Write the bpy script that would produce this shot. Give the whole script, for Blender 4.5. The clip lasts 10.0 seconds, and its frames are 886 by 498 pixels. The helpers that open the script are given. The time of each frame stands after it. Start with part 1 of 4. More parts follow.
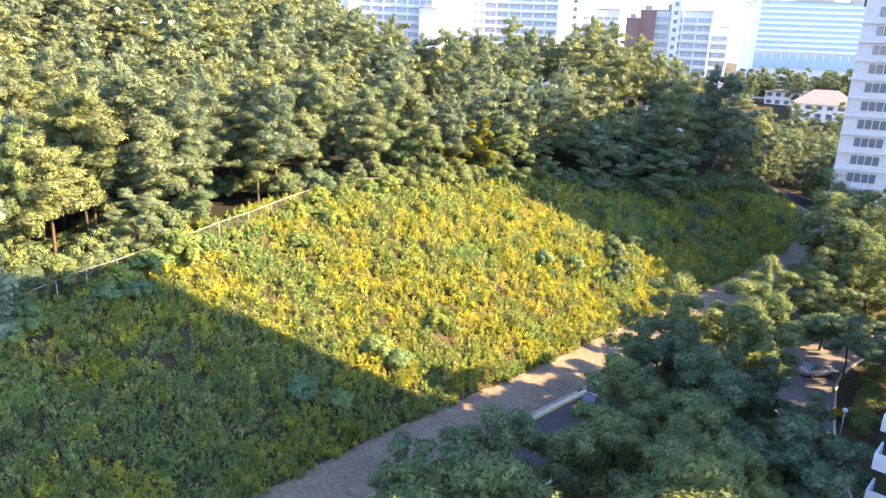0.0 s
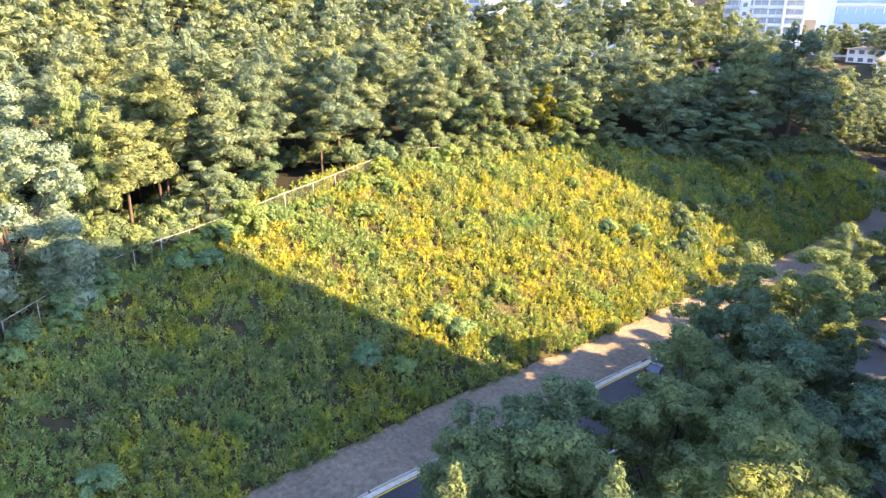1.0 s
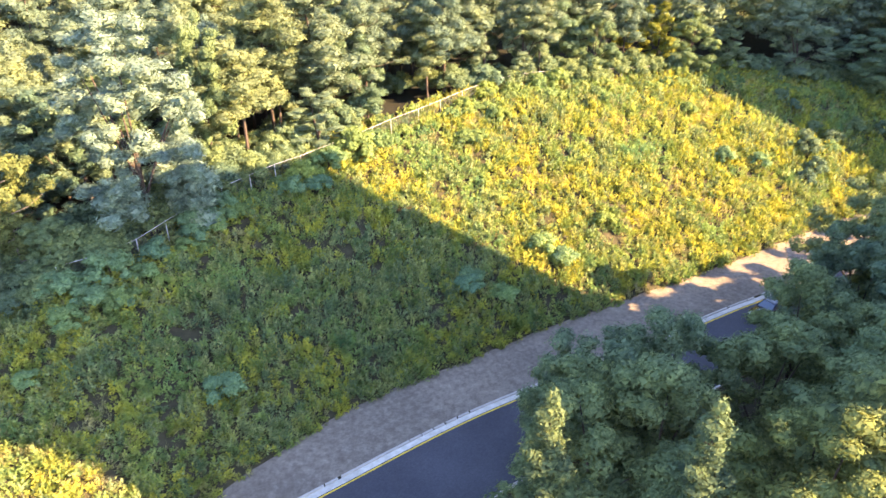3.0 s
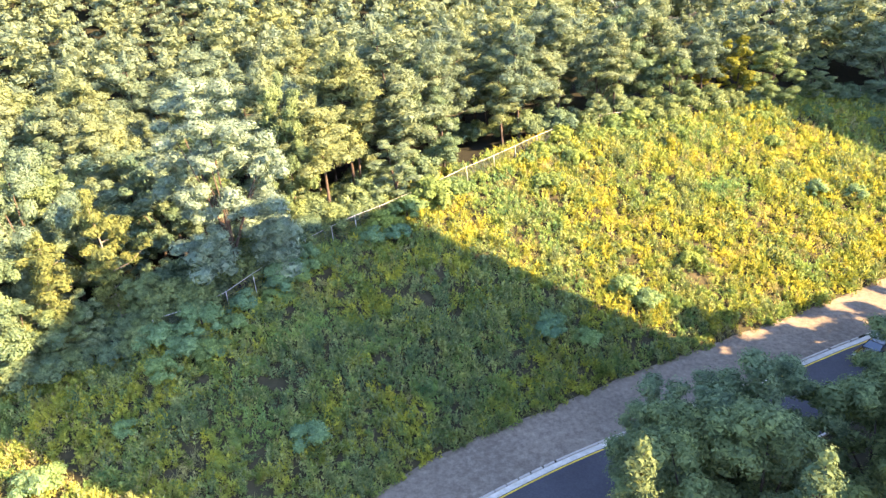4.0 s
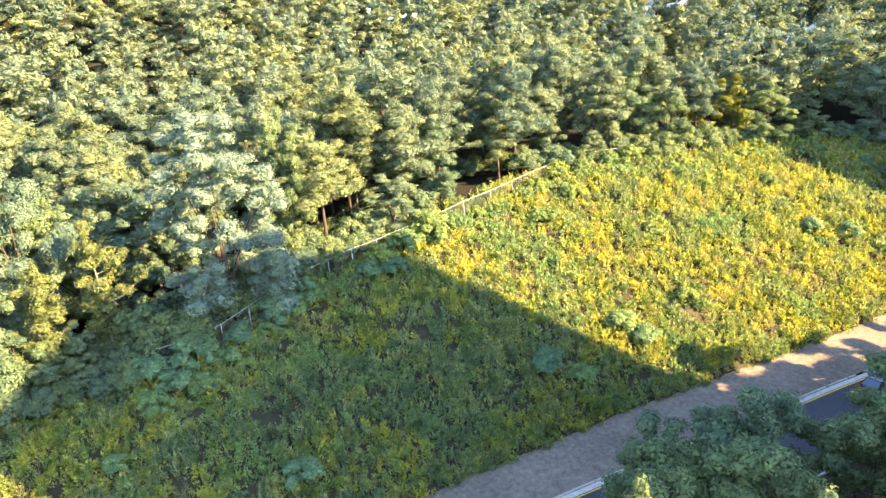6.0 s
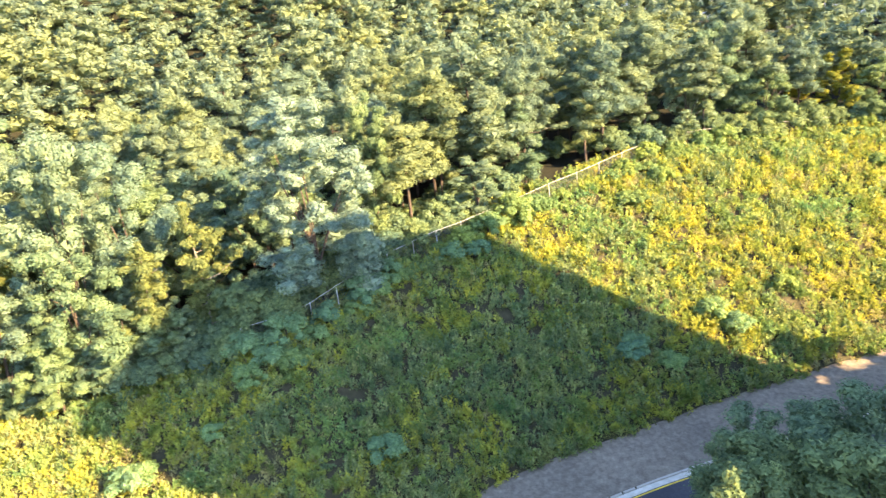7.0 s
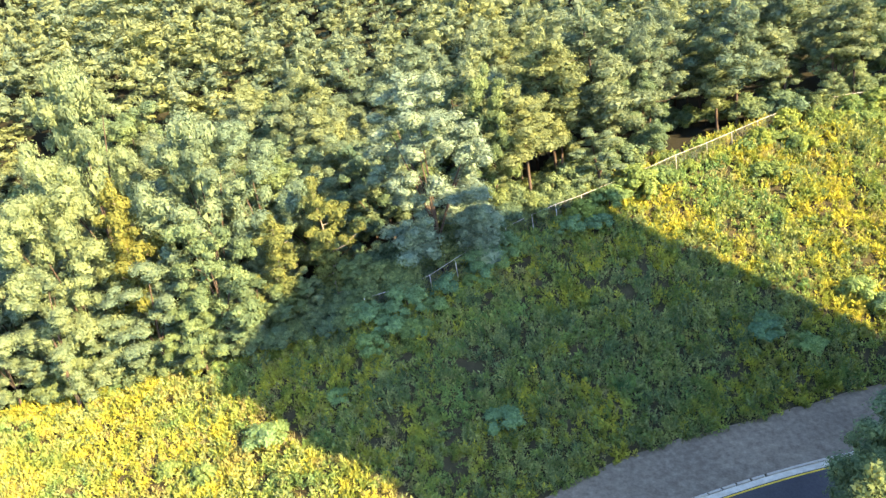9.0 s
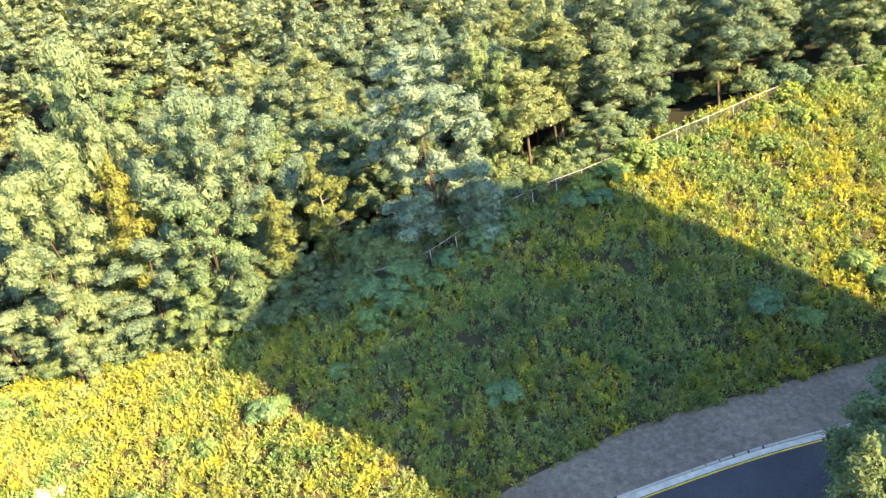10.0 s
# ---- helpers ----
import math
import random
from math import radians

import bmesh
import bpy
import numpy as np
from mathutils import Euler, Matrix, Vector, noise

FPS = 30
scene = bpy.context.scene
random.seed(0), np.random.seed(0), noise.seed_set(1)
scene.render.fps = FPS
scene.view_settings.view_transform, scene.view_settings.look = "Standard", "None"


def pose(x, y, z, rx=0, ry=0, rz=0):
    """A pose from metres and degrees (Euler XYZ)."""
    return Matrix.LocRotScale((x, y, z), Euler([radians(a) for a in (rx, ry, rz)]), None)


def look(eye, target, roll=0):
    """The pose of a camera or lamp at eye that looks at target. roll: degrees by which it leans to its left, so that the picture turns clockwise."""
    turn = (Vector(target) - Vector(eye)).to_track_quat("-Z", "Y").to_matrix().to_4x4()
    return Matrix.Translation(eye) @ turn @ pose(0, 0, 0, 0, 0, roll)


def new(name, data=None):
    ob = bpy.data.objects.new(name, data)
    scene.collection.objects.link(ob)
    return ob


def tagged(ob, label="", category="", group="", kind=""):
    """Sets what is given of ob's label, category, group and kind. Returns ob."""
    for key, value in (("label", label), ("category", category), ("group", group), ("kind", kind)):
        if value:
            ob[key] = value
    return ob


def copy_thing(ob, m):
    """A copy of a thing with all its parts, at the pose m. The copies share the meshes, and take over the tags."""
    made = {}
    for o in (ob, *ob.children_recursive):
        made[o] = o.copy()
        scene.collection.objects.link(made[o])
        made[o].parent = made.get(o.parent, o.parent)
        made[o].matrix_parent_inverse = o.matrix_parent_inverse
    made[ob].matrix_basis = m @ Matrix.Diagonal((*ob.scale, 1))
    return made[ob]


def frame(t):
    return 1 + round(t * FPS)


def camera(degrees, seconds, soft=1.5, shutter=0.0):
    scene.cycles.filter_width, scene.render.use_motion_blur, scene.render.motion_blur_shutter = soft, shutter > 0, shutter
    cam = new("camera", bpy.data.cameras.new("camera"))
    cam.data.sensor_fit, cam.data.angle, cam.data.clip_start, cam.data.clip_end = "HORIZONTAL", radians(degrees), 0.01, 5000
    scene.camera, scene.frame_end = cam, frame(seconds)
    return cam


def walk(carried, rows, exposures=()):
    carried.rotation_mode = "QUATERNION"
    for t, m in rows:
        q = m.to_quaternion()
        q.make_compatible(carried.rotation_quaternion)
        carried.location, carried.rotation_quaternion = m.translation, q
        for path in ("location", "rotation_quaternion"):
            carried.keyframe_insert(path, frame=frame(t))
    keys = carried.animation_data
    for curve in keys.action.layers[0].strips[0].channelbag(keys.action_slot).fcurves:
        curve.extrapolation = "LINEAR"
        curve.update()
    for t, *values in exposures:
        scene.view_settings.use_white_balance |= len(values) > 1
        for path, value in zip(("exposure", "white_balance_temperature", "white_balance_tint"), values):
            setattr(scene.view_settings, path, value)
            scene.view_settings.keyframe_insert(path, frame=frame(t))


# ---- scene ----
EYE_Z = 35.0
cam = camera(65.0, 10.0, soft=1.35, shutter=0.1)
walk(cam, [
    (0, pose(0, 0, EYE_Z, 73.88, -2.32, -20.82)),
    (0.2, pose(0, 0, EYE_Z, 74.39, -1.96, -19.78)),
    (0.3, pose(0, 0, EYE_Z, 75.73, -2.02, -19.38)),
    (0.5, pose(0, 0, EYE_Z, 74.77, -1.74, -18.54)),
    (0.7, pose(0, 0, EYE_Z, 70.90, -0.62, -17.06)),
    (0.8, pose(0, 0, EYE_Z, 70.02, -0.57, -16.62)),
    (1, pose(0, 0, EYE_Z, 71.22, -0.60, -16.04)),
    (1.2, pose(0, 0, EYE_Z, 72.90, -0.82, -15.98)),
    (1.3, pose(0, 0, EYE_Z, 74.35, -1.10, -16.20)),
    (1.5, pose(0, 0, EYE_Z, 71.48, -0.96, -16.15)),
    (1.7, pose(0, 0, EYE_Z, 71.34, -0.51, -15.82)),
    (1.8, pose(0, 0, EYE_Z, 70.84, -0.41, -15.42)),
    (2, pose(0, 0, EYE_Z, 69.07, 0.12, -14.54)),
    (2.2, pose(0, 0, EYE_Z, 68.35, 0.39, -13.83)),
    (2.3, pose(0, 0, EYE_Z, 68.31, 0.51, -13.38)),
    (2.5, pose(0, 0, EYE_Z, 67.94, 1.49, -11.69)),
    (2.7, pose(0, 0, EYE_Z, 70.63, 1.40, -10.79)),
    (2.9, pose(0, 0, EYE_Z, 66.65, 0.05, -8.87)),
    (3, pose(0, 0, EYE_Z, 65.32, 1.55, -7.75)),
    (3.1, pose(0, 0, EYE_Z, 63.85, 2.36, -6.49)),
    (3.2, pose(0, 0, EYE_Z, 65.10, 2.95, -5.57)),
    (4.3, pose(0, 0, EYE_Z, 70.62, 5.67, -1.30)),
    (4.5, pose(0, 0, EYE_Z, 72.19, 5.63, -0.54)),
    (4.7, pose(0, 0, EYE_Z, 73.09, 5.07, -1.39)),
    (5, pose(0, 0, EYE_Z, 72.02, 5.67, -1.84)),
    (5.2, pose(0, 0, EYE_Z, 72.80, 5.17, -2.35)),
    (5.5, pose(0, 0, EYE_Z, 72.24, 5.22, -2.58)),
    (5.7, pose(0, 0, EYE_Z, 72.75, 5.07, -2.58)),
    (6.8, pose(0, 0, EYE_Z, 69.84, 5.73, -1.59)),
    (7, pose(0, 0, EYE_Z, 71.46, 6.62, 4.26)),
    (7.1, pose(0, 0, EYE_Z, 70.02, 6.90, 5.86)),
    (7.3, pose(0, 0, EYE_Z, 69.35, 8.23, 9.48)),
    (7.5, pose(0, 0, EYE_Z, 69.71, 9.15, 12.43)),
    (7.7, pose(0, 0, EYE_Z, 69.08, 9.26, 14.03)),
    (8, pose(0, 0, EYE_Z, 70.83, 9.70, 14.49)),
    (8.2, pose(0, 0, EYE_Z, 70.45, 9.59, 14.09)),
    (8.5, pose(0, 0, EYE_Z, 71.08, 8.93, 14.74)),
    (8.7, pose(0, 0, EYE_Z, 70.52, 8.87, 14.55)),
    (9, pose(0, 0, EYE_Z, 70.60, 9.36, 13.73)),
    (9.3, pose(0, 0, EYE_Z, 71.46, 9.26, 13.83)),
    (9.5, pose(0, 0, EYE_Z, 70.30, 9.10, 13.85)),
    (9.8, pose(0, 0, EYE_Z, 69.05, 9.17, 13.93)),
    (10, pose(0, 0, EYE_Z, 68.56, 9.55, 13.66)),
], [(0.0, 3.06, 6600, 27), (1.5, 3.2, 6600, 30), (2.5, 3.29, 6600, 32), (3.2, 3.31, 6600, 32), (4.5, 3.24, 6500, 25), (5.5, 3.21, 6500, 23), (7.0, 3.2, 6500, 20), (8.0, 2.95, 6500, 16), (10.0, 2.88, 6500, 16)])

# ---- sky, sun ----
SUN_EL = radians(27)
SUN_TO = Vector((0.92, -0.38, 0)).normalized() * math.cos(SUN_EL) + Vector((0, 0, math.sin(SUN_EL)))
world = bpy.data.worlds.new("world")
scene.world = world
world.use_nodes = True
wn = world.node_tree
sky = wn.nodes.new("ShaderNodeTexSky")
sky.sky_type = "NISHITA"
sky.sun_disc = False
sky.sun_elevation = SUN_EL
sky.sun_rotation = math.atan2(SUN_TO.x, SUN_TO.y)
sky.air_density, sky.dust_density, sky.ozone_density = 1.0, 0.4, 3.0
wn.links.new(sky.outputs[0], wn.nodes["Background"].inputs[0])
wn.nodes["Background"].inputs[1].default_value = 0.115
sun = new("sun", bpy.data.lights.new("sun", "SUN"))
sun.data.energy, sun.data.angle, sun.data.color = 5.0, radians(0.5), (1.0, 0.74, 0.36)
sun.matrix_world = look((0, 0, 0), -SUN_TO)


# ---- materials ----
def mat(name, rough=0.8, metal=0.0, spec=0.3):
    m = bpy.data.materials.new(name)
    m.use_nodes = True
    b = m.node_tree.nodes["Principled BSDF"]
    b.inputs["Roughness"].default_value = rough
    b.inputs["Metallic"].default_value = metal
    b.inputs["Specular IOR Level"].default_value = spec
    return m, m.node_tree, b


def ramp(nt, source, stops):
    r = nt.nodes.new("ShaderNodeValToRGB")
    while len(r.color_ramp.elements) < len(stops):
        r.color_ramp.elements.new(0.5)
    for e, (p, c) in zip(r.color_ramp.elements, stops):
        e.position, e.color = p, (*c, 1)
    nt.links.new(source, r.inputs[0])
    return r.outputs[0]


def noise_tex(nt, scale, detail=5, rough=0.6, coords="Object"):
    c = nt.nodes.new("ShaderNodeTexCoord")
    n = nt.nodes.new("ShaderNodeTexNoise")
    n.inputs["Scale"].default_value, n.inputs["Detail"].default_value, n.inputs["Roughness"].default_value = scale, detail, rough
    nt.links.new(c.outputs[coords], n.inputs["Vector"])
    return n.outputs[0]


def mix(nt, a, b, fac, mode="MIX"):
    x = nt.nodes.new("ShaderNodeMix")
    x.data_type, x.blend_type = "RGBA", mode
    for sock, val in ((x.inputs[0], fac), (x.inputs[6], a), (x.inputs[7], b)):
        if isinstance(val, (int, float)):
            sock.default_value = val
        elif isinstance(val, tuple):
            sock.default_value = (*val, 1)
        else:
            nt.links.new(val, sock)
    return x.outputs[2]


def bump(nt, b, source, strength, dist=0.05):
    n = nt.nodes.new("ShaderNodeBump")
    n.inputs["Strength"].default_value, n.inputs["Distance"].default_value = strength, dist
    nt.links.new(source, n.inputs["Height"])
    nt.links.new(n.outputs[0], b.inputs["Normal"])


def rough_mat(name, stops, fine=3.0, coarse=0.25, rough=0.9, relief=0.5, spec=0.2, metal=0.0):
    """A surface that varies at two scales, with relief."""
    m, nt, b = mat(name, rough, metal, spec)
    f, c = noise_tex(nt, fine, 8, 0.7), noise_tex(nt, coarse, 4, 0.6)
    base = ramp(nt, f, stops)
    shade = ramp(nt, c, [(0.3, (0.72, 0.72, 0.72)), (0.7, (1.15, 1.13, 1.1))])
    nt.links.new(mix(nt, base, shade, 1.0, "MULTIPLY"), b.inputs["Base Color"])
    bump(nt, b, f, relief, 0.03)
    return m


def leaf_mat(name, dark, mid, light, through_light=0.35, patch=0.0, patch_colour=(0.2, 0.2, 0.05), tree_vary=0.5, clumping=0.8, cells=0.0, heaps=0.0, dry=0.0, dry_colour=(0.36, 0.30, 0.14)):
    """Leaves: colour varies leaf by leaf, tree by tree and in patches, and light passes through them."""
    m, nt, b = mat(name, 0.7, 0, 0.05)
    geo = nt.nodes.new("ShaderNodeNewGeometry")
    base = ramp(nt, geo.outputs["Random Per Island"], [(0.0, dark), (0.5, mid), (1.0, light)])
    ob = nt.nodes.new("ShaderNodeObjectInfo")
    pick = ob.outputs["Random"]
    if cells:
        place, cell = nt.nodes.new("ShaderNodeTexCoord"), nt.nodes.new("ShaderNodeTexVoronoi")
        cell.inputs["Scale"].default_value = cells
        nt.links.new(place.outputs["Object"], cell.inputs["Vector"])
        pick = cell.outputs["Color"]
    v = tree_vary
    tone = ramp(nt, pick, [(0.0, (1 - 0.42 * v, 1 - 0.22 * v, 1 + 0.15 * v)), (0.3, (1 - 0.2 * v, 1 - 0.12 * v, 1)), (0.55, (1, 1, 1)), (0.8, (1 + 0.36 * v, 1 + 0.22 * v, 1 - 0.25 * v)), (1.0, (1 + 0.22 * v, 1 + 0.1 * v, 1 - 0.25 * v))])
    col = mix(nt, base, tone, 1.0, "MULTIPLY")
    lump = ramp(nt, noise_tex(nt, clumping, 3, 0.6), [(0.33, (0.62, 0.66, 0.72)), (0.5, (1, 1, 1)), (0.68, (1.32, 1.22, 1.05))])
    col = mix(nt, col, lump, 1.0, "MULTIPLY")
    if patch:
        n = noise_tex(nt, patch, 3, 0.6)
        fac = ramp(nt, n, [(0.5, (0, 0, 0)), (0.62, (1, 1, 1))])
        col = mix(nt, col, patch_colour, fac)
    if heaps:
        n = noise_tex(nt, heaps, 2, 0.5)
        col = mix(nt, col, ramp(nt, n, [(0.36, (0.55, 0.68, 0.75)), (0.5, (1, 1, 1)), (0.62, (1.3, 1.2, 0.95))]), 1.0, "MULTIPLY")
    if dry:
        n = noise_tex(nt, dry, 4, 0.7)
        fac = ramp(nt, n, [(0.54, (0, 0, 0)), (0.66, (0.5, 0.5, 0.5))])
        col = mix(nt, col, dry_colour, fac)
    nt.links.new(col, b.inputs["Base Color"])
    tr = nt.nodes.new("ShaderNodeBsdfTranslucent")
    nt.links.new(mix(nt, col, (1.0, 1.0, 0.55), 0.5, "MULTIPLY"), tr.inputs[0])
    ms = nt.nodes.new("ShaderNodeMixShader")
    ms.inputs[0].default_value = through_light
    nt.links.new(b.outputs[0], ms.inputs[1])
    nt.links.new(tr.outputs[0], ms.inputs[2])
    nt.links.new(ms.outputs[0], nt.nodes["Material Output"].inputs[0])
    return m


def plain(name, colour, rough=0.6, metal=0.0, spec=0.3, vary=0.12, scale=1.5):
    m, nt, b = mat(name, rough, metal, spec)
    n = noise_tex(nt, scale, 6, 0.65)
    lo, hi = tuple(c * (1 - vary) for c in colour), tuple(min(1, c * (1 + vary)) for c in colour)
    nt.links.new(ramp(nt, n, [(0.3, lo), (0.7, hi)]), b.inputs["Base Color"])
    return m


M_SOIL = rough_mat("soil", [(0.25, (0.022, 0.022, 0.010)), (0.5, (0.042, 0.038, 0.018)), (0.8, (0.085, 0.07, 0.038))], 1.2, 0.08, 0.95, 0.8)
M_VERGE = rough_mat("bare_gravelly_earth", [(0.3, (0.105, 0.084, 0.06)), (0.55, (0.178, 0.147, 0.105)), (0.8, (0.29, 0.245, 0.18))], 2.2, 0.12, 0.95, 0.9)
M_ASPHALT = rough_mat("asphalt", [(0.3, (0.045, 0.046, 0.05)), (0.7, (0.07, 0.07, 0.075))], 6, 0.15, 0.85, 0.3)
# the road's asphalt, paled to include the skylight on the lane
M_LANE = rough_mat("skylit_pale_asphalt", [(0.3, (0.10, 0.10, 0.10)), (0.7, (0.15, 0.15, 0.147))], 5, 0.15, 0.85, 0.3)
M_KERB = rough_mat("kerb_concrete", [(0.3, (0.35, 0.32, 0.255)), (0.7, (0.51, 0.47, 0.385))], 4, 0.3, 0.85, 0.3)
M_YELLOW = rough_mat("road_paint_yellow", [(0.3, (0.5, 0.33, 0.03)), (0.7, (0.72, 0.48, 0.05))], 8, 1.0, 0.7, 0.2)
M_WHITE_LINE = rough_mat("road_paint_white", [(0.3, (0.5, 0.5, 0.5)), (0.7, (0.7, 0.7, 0.68))], 8, 1.0, 0.7, 0.2)
M_CONCRETE = rough_mat("concrete", [(0.3, (0.38, 0.35, 0.28)), (0.7, (0.56, 0.515, 0.425))], 2, 0.2, 0.9, 0.4)
M_BARK = rough_mat("pine_bark", [(0.3, (0.035, 0.026, 0.02)), (0.7, (0.11, 0.085, 0.068))], 7, 1.2, 0.95, 1.0)
M_BARK_PALE = rough_mat("pale_bark", [(0.3, (0.10, 0.085, 0.07)), (0.7, (0.28, 0.25, 0.2))], 7, 1.2, 0.95, 0.8)
# litter colour taken close to black, with the trees' shade put into it
M_SHADED_LITTER = rough_mat("shaded_needle_litter", [(0.3, (0.010, 0.011, 0.007)), (0.7, (0.024, 0.024, 0.014))], 2.0, 0.2, 0.95, 0.8)
M_PINE = leaf_mat("pine_needles", (0.112, 0.155, 0.094), (0.147, 0.197, 0.115), (0.19, 0.24, 0.137), 0.36, tree_vary=0.5, clumping=0.55)
M_FARPINE = leaf_mat("far_pine_needles", (0.118, 0.162, 0.102), (0.154, 0.204, 0.123), (0.197, 0.247, 0.145), 0.38, tree_vary=0.6, clumping=0.4, cells=0.19)
M_BROAD = leaf_mat("broad_leaves", (0.09, 0.145, 0.084), (0.12, 0.185, 0.104), (0.16, 0.23, 0.126), 0.32, tree_vary=0.55, clumping=0.6)
M_LOCUST = leaf_mat("locust_leaves", (0.122, 0.178, 0.11), (0.16, 0.224, 0.136), (0.209, 0.28, 0.165), 0.36, tree_vary=0.35)
M_SILVER = leaf_mat("silvery_blue_green_leaves", (0.118, 0.178, 0.134), (0.162, 0.232, 0.172), (0.22, 0.297, 0.218), 0.28, tree_vary=0.1)
M_GOLD = leaf_mat("yellowing_leaves", (0.13, 0.135, 0.022), (0.23, 0.225, 0.03), (0.33, 0.305, 0.04), 0.4)
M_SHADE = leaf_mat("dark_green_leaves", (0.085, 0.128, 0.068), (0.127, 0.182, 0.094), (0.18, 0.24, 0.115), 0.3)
M_WEED = leaf_mat("weeds", (0.265, 0.258, 0.04), (0.365, 0.354, 0.053), (0.475, 0.445, 0.075), 0.38, clumping=0.9, patch=0.12, patch_colour=(0.16, 0.26, 0.095), heaps=0.55, dry=0.3)
M_WEED_DRY = leaf_mat("dry_seed_heads", (0.26, 0.235, 0.09), (0.35, 0.315, 0.13), (0.45, 0.41, 0.18), 0.4)
M_SHRUB = leaf_mat("shrub_leaves", (0.125, 0.185, 0.06), (0.178, 0.25, 0.078), (0.24, 0.318, 0.10), 0.36)
M_WHITE = plain("white_paint", (0.68, 0.68, 0.67), 0.6)
M_OFFWHITE = plain("weathered_render", (0.62, 0.62, 0.6), 0.7)
# brick brown with some distance haze mixed into the colour
M_BROWN = plain("hazed_brown_brick_cladding", (0.24, 0.145, 0.125), 0.8)
M_METAL = plain("galvanised_steel", (0.55, 0.56, 0.56), 0.4, 0.7)
M_WIRE = plain("dull_wire", (0.06, 0.062, 0.06), 0.6, 0.3)
M_DARK = plain("dark_rubber", (0.02, 0.02, 0.02), 0.7)
M_RAIL = plain("pale_steel_rail", (0.36, 0.36, 0.35), 0.45, 0.2)
M_TOWER = plain("tower_paint", (0.43, 0.455, 0.485), 0.7)
M_PALEROOF = plain("pale_roof_sheet", (0.19, 0.17, 0.16), 0.7)
M_YOUNG = leaf_mat("young_locust_leaves", (0.128, 0.215, 0.094), (0.172, 0.272, 0.118), (0.226, 0.336, 0.148), 0.35)
M_ROOF = plain("grey_roofing", (0.36, 0.34, 0.31), 0.85)
M_GLASS = plain("dark_window_glass", (0.10, 0.13, 0.16), 0.12, 0.0, 0.6)
# curtain-wall blue, lightened in place of haze before the far building
M_BLUEGLASS = plain("hazed_blue_curtain_glass", (0.22, 0.38, 0.48), 0.12, 0.0, 0.7)
M_CARBLACK = plain("black_car_paint", (0.015, 0.016, 0.02), 0.2, 0.0, 0.6)
M_CARSILVER = plain("silver_car_paint", (0.42, 0.43, 0.45), 0.25, 0.5, 0.6)
M_CARWHITE = plain("pale_car_paint", (0.62, 0.63, 0.65), 0.25, 0.1, 0.6)
M_LAMP = plain("clear_lamp_cover", (0.7, 0.72, 0.74), 0.15, 0.0, 0.6)
M_REDLAMP = plain("red_lamp_cover", (0.35, 0.02, 0.02), 0.2, 0.0, 0.6)
# window glass for the far blocks, lighter than M_GLASS to imitate haze
M_HAZED_GLASS = plain("haze_paled_glass", (0.27, 0.33, 0.38), 0.15, 0.0, 0.6)
M_NEARLEAF = leaf_mat("sunlit_dark_leaves", (0.07, 0.105, 0.048), (0.11, 0.15, 0.062), (0.165, 0.205, 0.08), 0.3, clumping=0.9)
M_OLIVE = leaf_mat("olive_yellow_leaves", (0.10, 0.13, 0.045), (0.14, 0.165, 0.055), (0.19, 0.21, 0.07), 0.35, clumping=0.8)
M_MUGWORT = leaf_mat("grey_green_weed_leaves", (0.145, 0.185, 0.075), (0.205, 0.25, 0.10), (0.285, 0.33, 0.13), 0.32, clumping=0.9, heaps=0.5)
M_UNDER = leaf_mat("low_undergrowth", (0.08, 0.092, 0.03), (0.12, 0.13, 0.042), (0.17, 0.17, 0.06), 0.25, clumping=1.2, dry=0.5, dry_colour=(0.12, 0.08, 0.045))


# ---- mesh helpers ----
def mesh_of(name, verts, faces, material, smooth=False):
    me = bpy.data.meshes.new(name)
    me.from_pydata([tuple(v) for v in verts], [], faces)
    me.materials.append(material)
    if smooth:
        me.polygons.foreach_set("use_smooth", [True] * len(me.polygons))
    me.update()
    return me


def leaves_mesh(name, verts, material):
    """A mesh of loose leaves from an array of shape (leaves, 3, 3)."""
    n = len(verts)
    me = bpy.data.meshes.new(name)
    me.vertices.add(3 * n)
    me.vertices.foreach_set("co", np.ascontiguousarray(verts, dtype=np.float32).ravel())
    me.loops.add(3 * n)
    me.loops.foreach_set("vertex_index", np.arange(3 * n, dtype=np.int32))
    me.polygons.add(n)
    me.polygons.foreach_set("loop_start", np.arange(0, 3 * n, 3, dtype=np.int32))
    me.materials.append(material)
    me.update(calc_edges=True)
    return me


def under(ob, parent, label=""):
    ob.parent = parent
    return tagged(ob, label)


def part(name, bm, material, parent, label=""):
    me = bpy.data.meshes.new(name)
    bm.to_mesh(me)
    bm.free()
    me.materials.append(material)
    return under(new(name, me), parent, label)


def add_box(bm, x0, y0, z0, x1, y1, z1, bevel=0.0):
    r = bmesh.ops.create_cube(bm, size=1.0)
    for v in r["verts"]:
        v.co = Vector(((x0 + x1) / 2 + v.co.x * (x1 - x0), (y0 + y1) / 2 + v.co.y * (y1 - y0), (z0 + z1) / 2 + v.co.z * (z1 - z0)))
    if bevel:
        edges = {e for v in r["verts"] for e in v.link_edges}
        bmesh.ops.bevel(bm, geom=list(edges), offset=bevel, segments=2, affect="EDGES")
    return bm


def box(x0, y0, z0, x1, y1, z1, bevel=0.0):
    return add_box(bmesh.new(), x0, y0, z0, x1, y1, z1, bevel)


